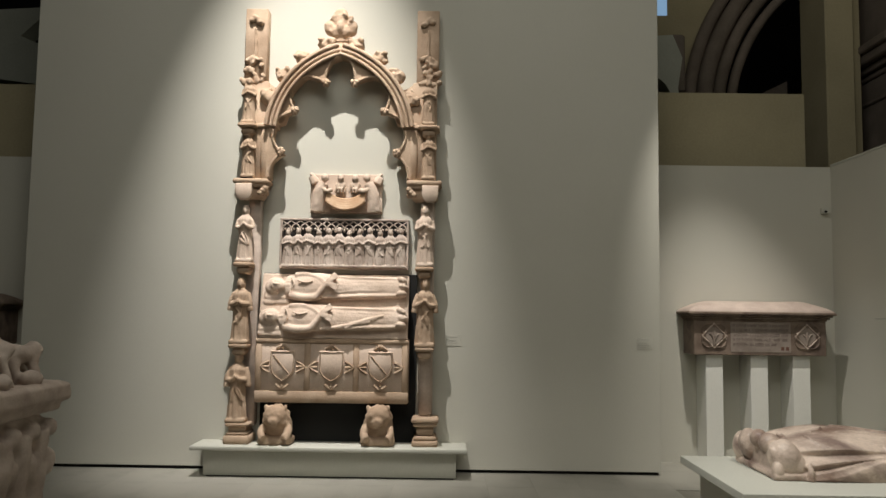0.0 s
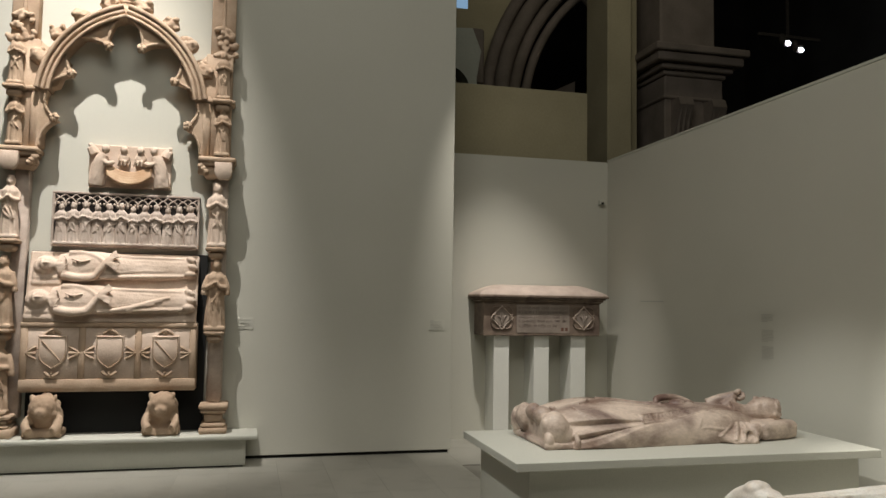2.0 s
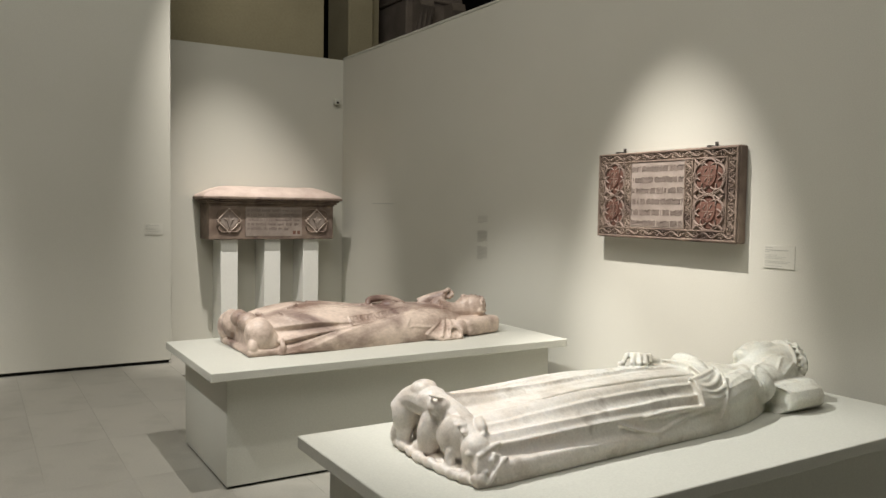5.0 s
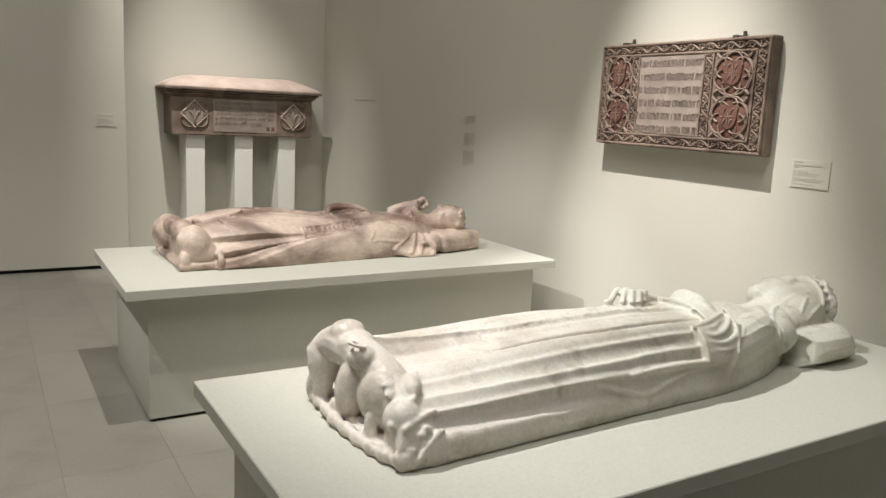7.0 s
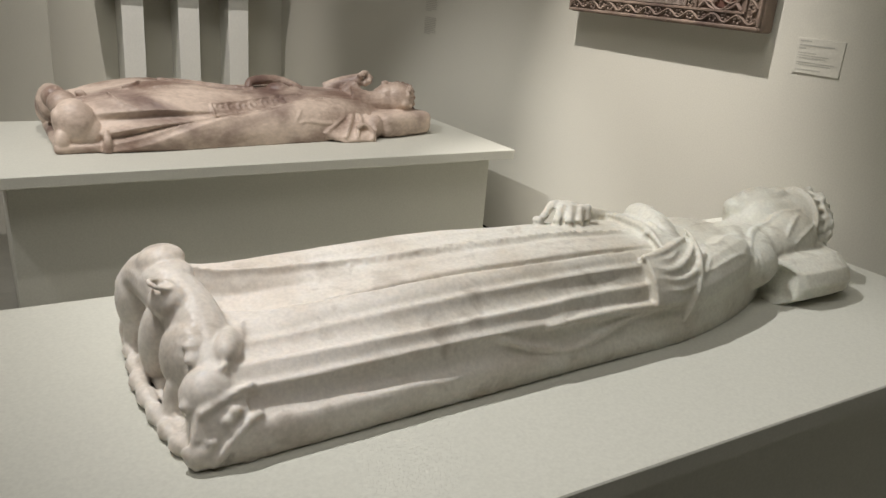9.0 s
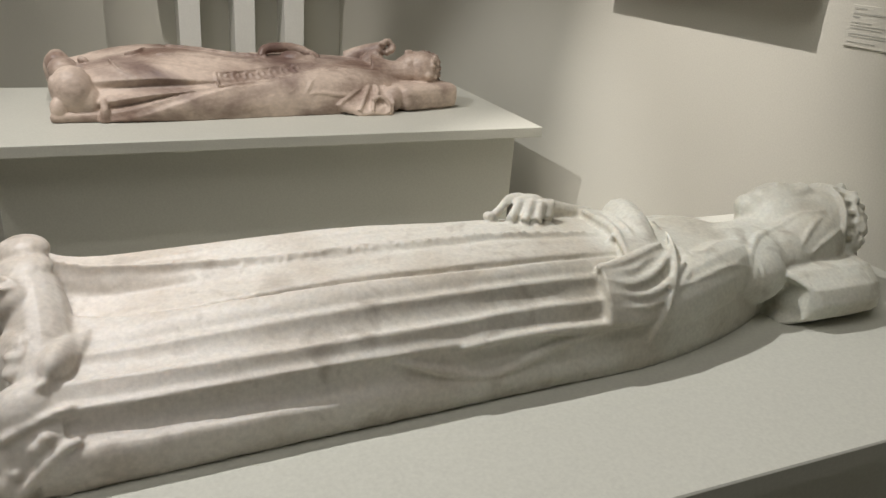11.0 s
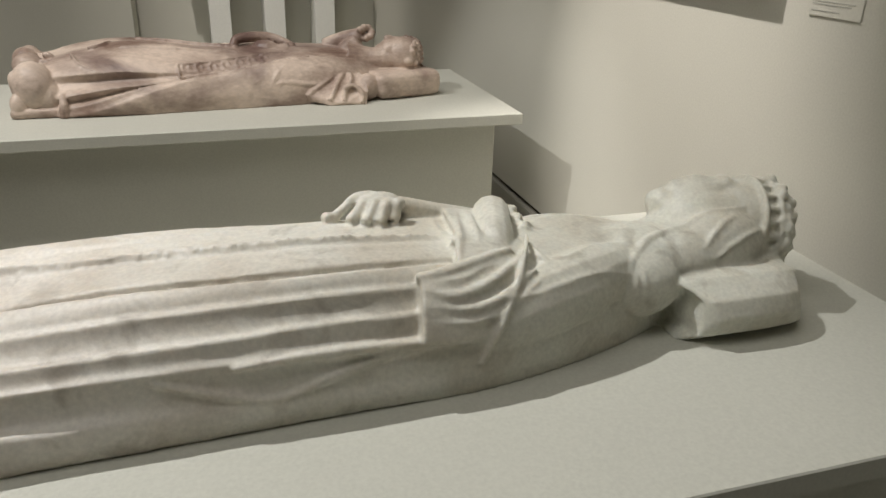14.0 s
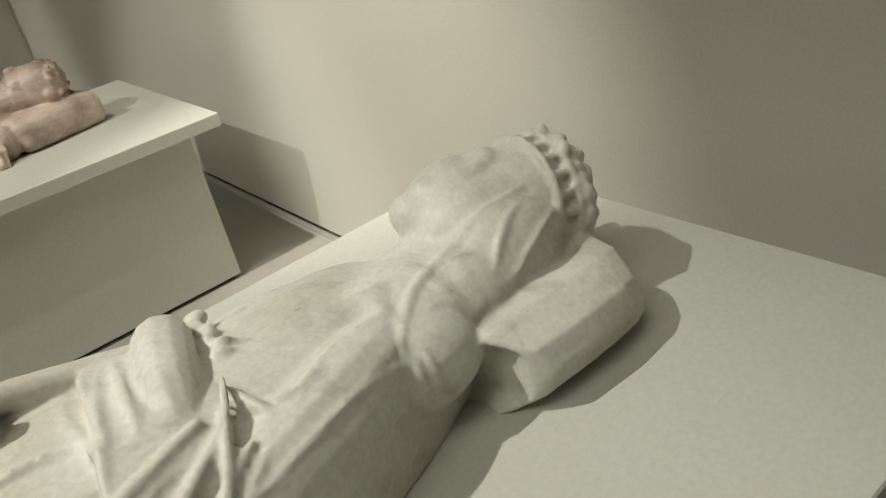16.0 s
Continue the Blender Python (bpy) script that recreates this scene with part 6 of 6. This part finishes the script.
# ---------------------------------------------------------------- the dim hall above and behind the low walls
thing("balcony_parapet", box(-7.0, 4.31, 8.6, 8.85, 0, 3.885, 0.004), HALLPLASTER, "olive-grey parapet panel standing behind the low wall", "parapet", **structure)
# Shell added round the hall; its near-black colour stands for unlit distance.
thing("hall_wall", box(-14, 16, 15.7, 16.2, -0.3, 12), HALLDARK, "near-black wall added to close the hall", "wall", **structure)
thing("hall_wall_right", box(11.5, 12, -9, 15.7, -0.3, 12), HALLDARK, "near-black wall added to close the hall", "wall", **structure)
thing("hall_wall_left", box(-12.5, -12, -9, 15.7, -0.3, 12), HALLDARK, "near-black wall added to close the hall", "wall", **structure)
thing("hall_wall_back", box(-12, 11.5, -9.5, -9, -0.3, 12), HALLDARK, "near-black wall added to close the hall", "wall", **structure)
thing("ceiling", box(-14, 16, -9.5, 16.2, 12, 12.3), HALLDARK, "near-black ceiling added high over the hall", "ceiling", **structure)
thing("hall_column", box(5.52, 5.70, 10.0, 10.5, -0.01, 11.9, 0.01, box(5.16, 5.52, 9.8, 10.5, -0.01, 11.9, 0.02)), HALLPLASTER, "ochre plastered square pillar of the hall", "pillar", **structure)
pier = holder("stone_pier", pose(6.35, 9.65, 0), "dim brown stone pier with a moulded cornice and scroll brackets", "pier")
part("shaft", box(-0.42, 0.48, 0.0, 0.9, -0.01, 4.55, 0.02), HALLSTONE, pier)
part("upper_shaft", box(-0.45, 0.40, 0.05, 0.9, 4.92, 11.9, 0.03), HALLSTONE, pier)
bm = bmesh.new()
for z0, z1, o in ((4.22, 4.27, 0.03), (4.55, 4.62, 0.03), (4.62, 4.70, 0.10), (4.70, 4.82, 0.20), (4.82, 4.92, 0.26)):
    box(-0.42 - o, 0.48 + o, -o, 0.9, z0, z1, 0.015, bm)
part("cornice", bm, HALLSTONE, pier)
for x in (-0.22, 0.28):
    bm = prism([(0, 4.2), (-0.2, 4.2), (-0.24, 4.1), (-0.18, 3.95), (-0.08, 3.7), (-0.06, 3.4), (-0.14, 3.25), (0, 3.2)], -0.11, 0.11, None, 0.01)
    bmesh.ops.rotate(bm, verts=bm.verts, cent=(0, 0, 0), matrix=Euler((0, 0, radians(90))).to_matrix())
    bmesh.ops.translate(bm, verts=bm.verts, vec=(x, 0.0, 0))
    for q in range(3):
        tube(bm, [(x - 0.07 + 0.07 * q, -0.22, 4.12), (x - 0.07 + 0.07 * q, -0.14, 3.85), (x - 0.07 + 0.07 * q, -0.07, 3.5)], 0.022, 8)
    part("scroll_bracket", bm, HALLSTONE, pier)
# pointed arch beyond the parapet
ring = bmesh.new()
for dr, y, r in ((0, 11.0, 0.12), (0.22, 10.95, 0.09), (-0.22, 11.05, 0.09), (-0.42, 11.1, 0.07)):
    tube(ring, [(x, y, z) for x, z in [(4.0 - dr, 0)] + arc(6.96, 4.2, 2.96 + dr, 180, 124, 24)], r, 10)
    tube(ring, [(x, y, z) for x, z in [(6.7 + dr, 0)] + arc(3.74, 4.2, 2.96 + dr, 0, 56, 24)], r, 10)
tagged(thing("stone_arch", ring, HALLSTONE, "dim pointed stone arch in the hall behind", "arch", smooth=50), kind="structure")
thing("hall_wall_arch", prism([(3.35, 0), (3.82, 0), (3.82, 4.2)] + arc(6.96, 4.2, 3.14, 180, 128, 16) + [(4.9, 11.9), (3.35, 11.9)], 11.1, 11.5), HALLPLASTER, "ochre plastered hall wall beside the arch", "wall", **structure)
thing("hall_pilaster", box(3.42, 3.62, 10.5, 11.05, 4.45, 5.25, 0.03), HALLSTONE, "dark stone block on the hall wall", "pilaster", **structure)
thing("sloped_beam", prism([(4.6, 4.35), (5.6, 4.85), (5.6, 5.05), (4.6, 4.55)], 11.9, 12.2), HALLSTONE, "pale sloping stair edge seen through the arch", "beam", **structure)
VAULT = material("pale_vault_plaster", ((0.40, 0.42, 0.36), (0.50, 0.52, 0.45)), 1.5, 0.85, 0.2, 40)
thing("hall_vault", prism([(2.9, 4.0)] + arc(2.95, 4.2, 0.32, 0, 70, 8) + [(2.6, 4.55), (2.6, 5.0), (3.3, 5.05), (3.42, 4.75), (3.36, 4.35), (3.42, 4.0)], 10.0, 10.3), VAULT, "pale curved vault fragment of the hall", "vault", **structure)
thing("hall_vault_left", prism([(-8, 4.75), (-4.9, 4.35), (-4.6, 4.75), (-5.2, 5.0), (-4.8, 5.4), (-8, 5.2)], 10.2, 10.5), VAULT, "pale curved vault fragment of the hall", "vault", **structure)
BULB = glow("spotlight_glow", (0.85, 0.9, 1.0), 25)
SKY = glow("window_glow", (0.35, 0.6, 0.9), 0.8)
thing("hall_window", box(3.02, 3.20, 9.9, 9.92, 5.27, 5.50), SKY, "small blue-lit window pane high in the hall", "window", **structure)
track = thing("light_track", box(9.3, 10.6, 12.2, 12.26, 6.3, 6.36, 0.005, box(9.9, 9.94, 12.21, 12.25, 6.36, 12.0)), METAL, "dark metal lighting track hung from the hall ceiling", "track")
for x, z in ((9.78, 6.15), (10.05, 6.055)):
    sp = holder("track_spotlight", pose(x, 12.05, z), "small lit spotlight on a dark track", "spotlight", "track spotlights")
    part("housing", tube(bmesh.new(), [(0, 0.18, 0.2), (0, 0.1, 0.03), (0, 0, 0)], [0.05, 0.07, 0.07], 12), METAL, sp)
    part("lamp", ell(bmesh.new(), (0, -0.01, -0.01), (0.055, 0.02, 0.045)), BULB, sp)

# ---------------------------------------------------------------- floor tiles
TX, TY = 0.395, 0.79
tile = {}
for i in range(-13, 7):
    for j in range(0, 10):
        x0, y0 = 1.987 + i * TX, 1.43 + j * TY + (0.0 if i % 2 else 0.0)
        if x0 > 4.3 or y0 > 7.9 or (x0 > 2.2 and y0 < 6.5):
            continue
        if "a" not in tile:
            tile["a"] = finish(box(0.0003, TX - 0.0003, 0.0003, TY - 0.0003, -0.02, 0.0, 0.0004), "floor_tile", TILE)
        t_ = new("floor_tile", tile["a"])
        t_.location = (x0, y0, 0)
        t_.parent = FLOOR
rest = bmesh.new()
for x0, x1, y0, y1 in ((-11.9, 1.987 - 13 * TX, -8.9, 15.6), (1.987 - 13 * TX, 11.4, -8.9, 1.43), (1.987 - 13 * TX, 11.4, 1.43 + 9 * TY, 15.6), (1.987 + 6 * TX, 11.4, 1.43, 1.43 + 9 * TY), (1.987 + TX, 1.987 + 6 * TX, 1.43, 1.43 + 6 * TY)):
    box(x0 + 0.001, x1 - 0.001, y0 + 0.001, y1 - 0.001, -0.02, -0.0005, 0, rest)
r_ = new("tile_field", finish(rest, "tile_field", TILE))
r_.parent = FLOOR
tagged(r_, "pale stone tiles beyond the visible floor", kind="stuff")
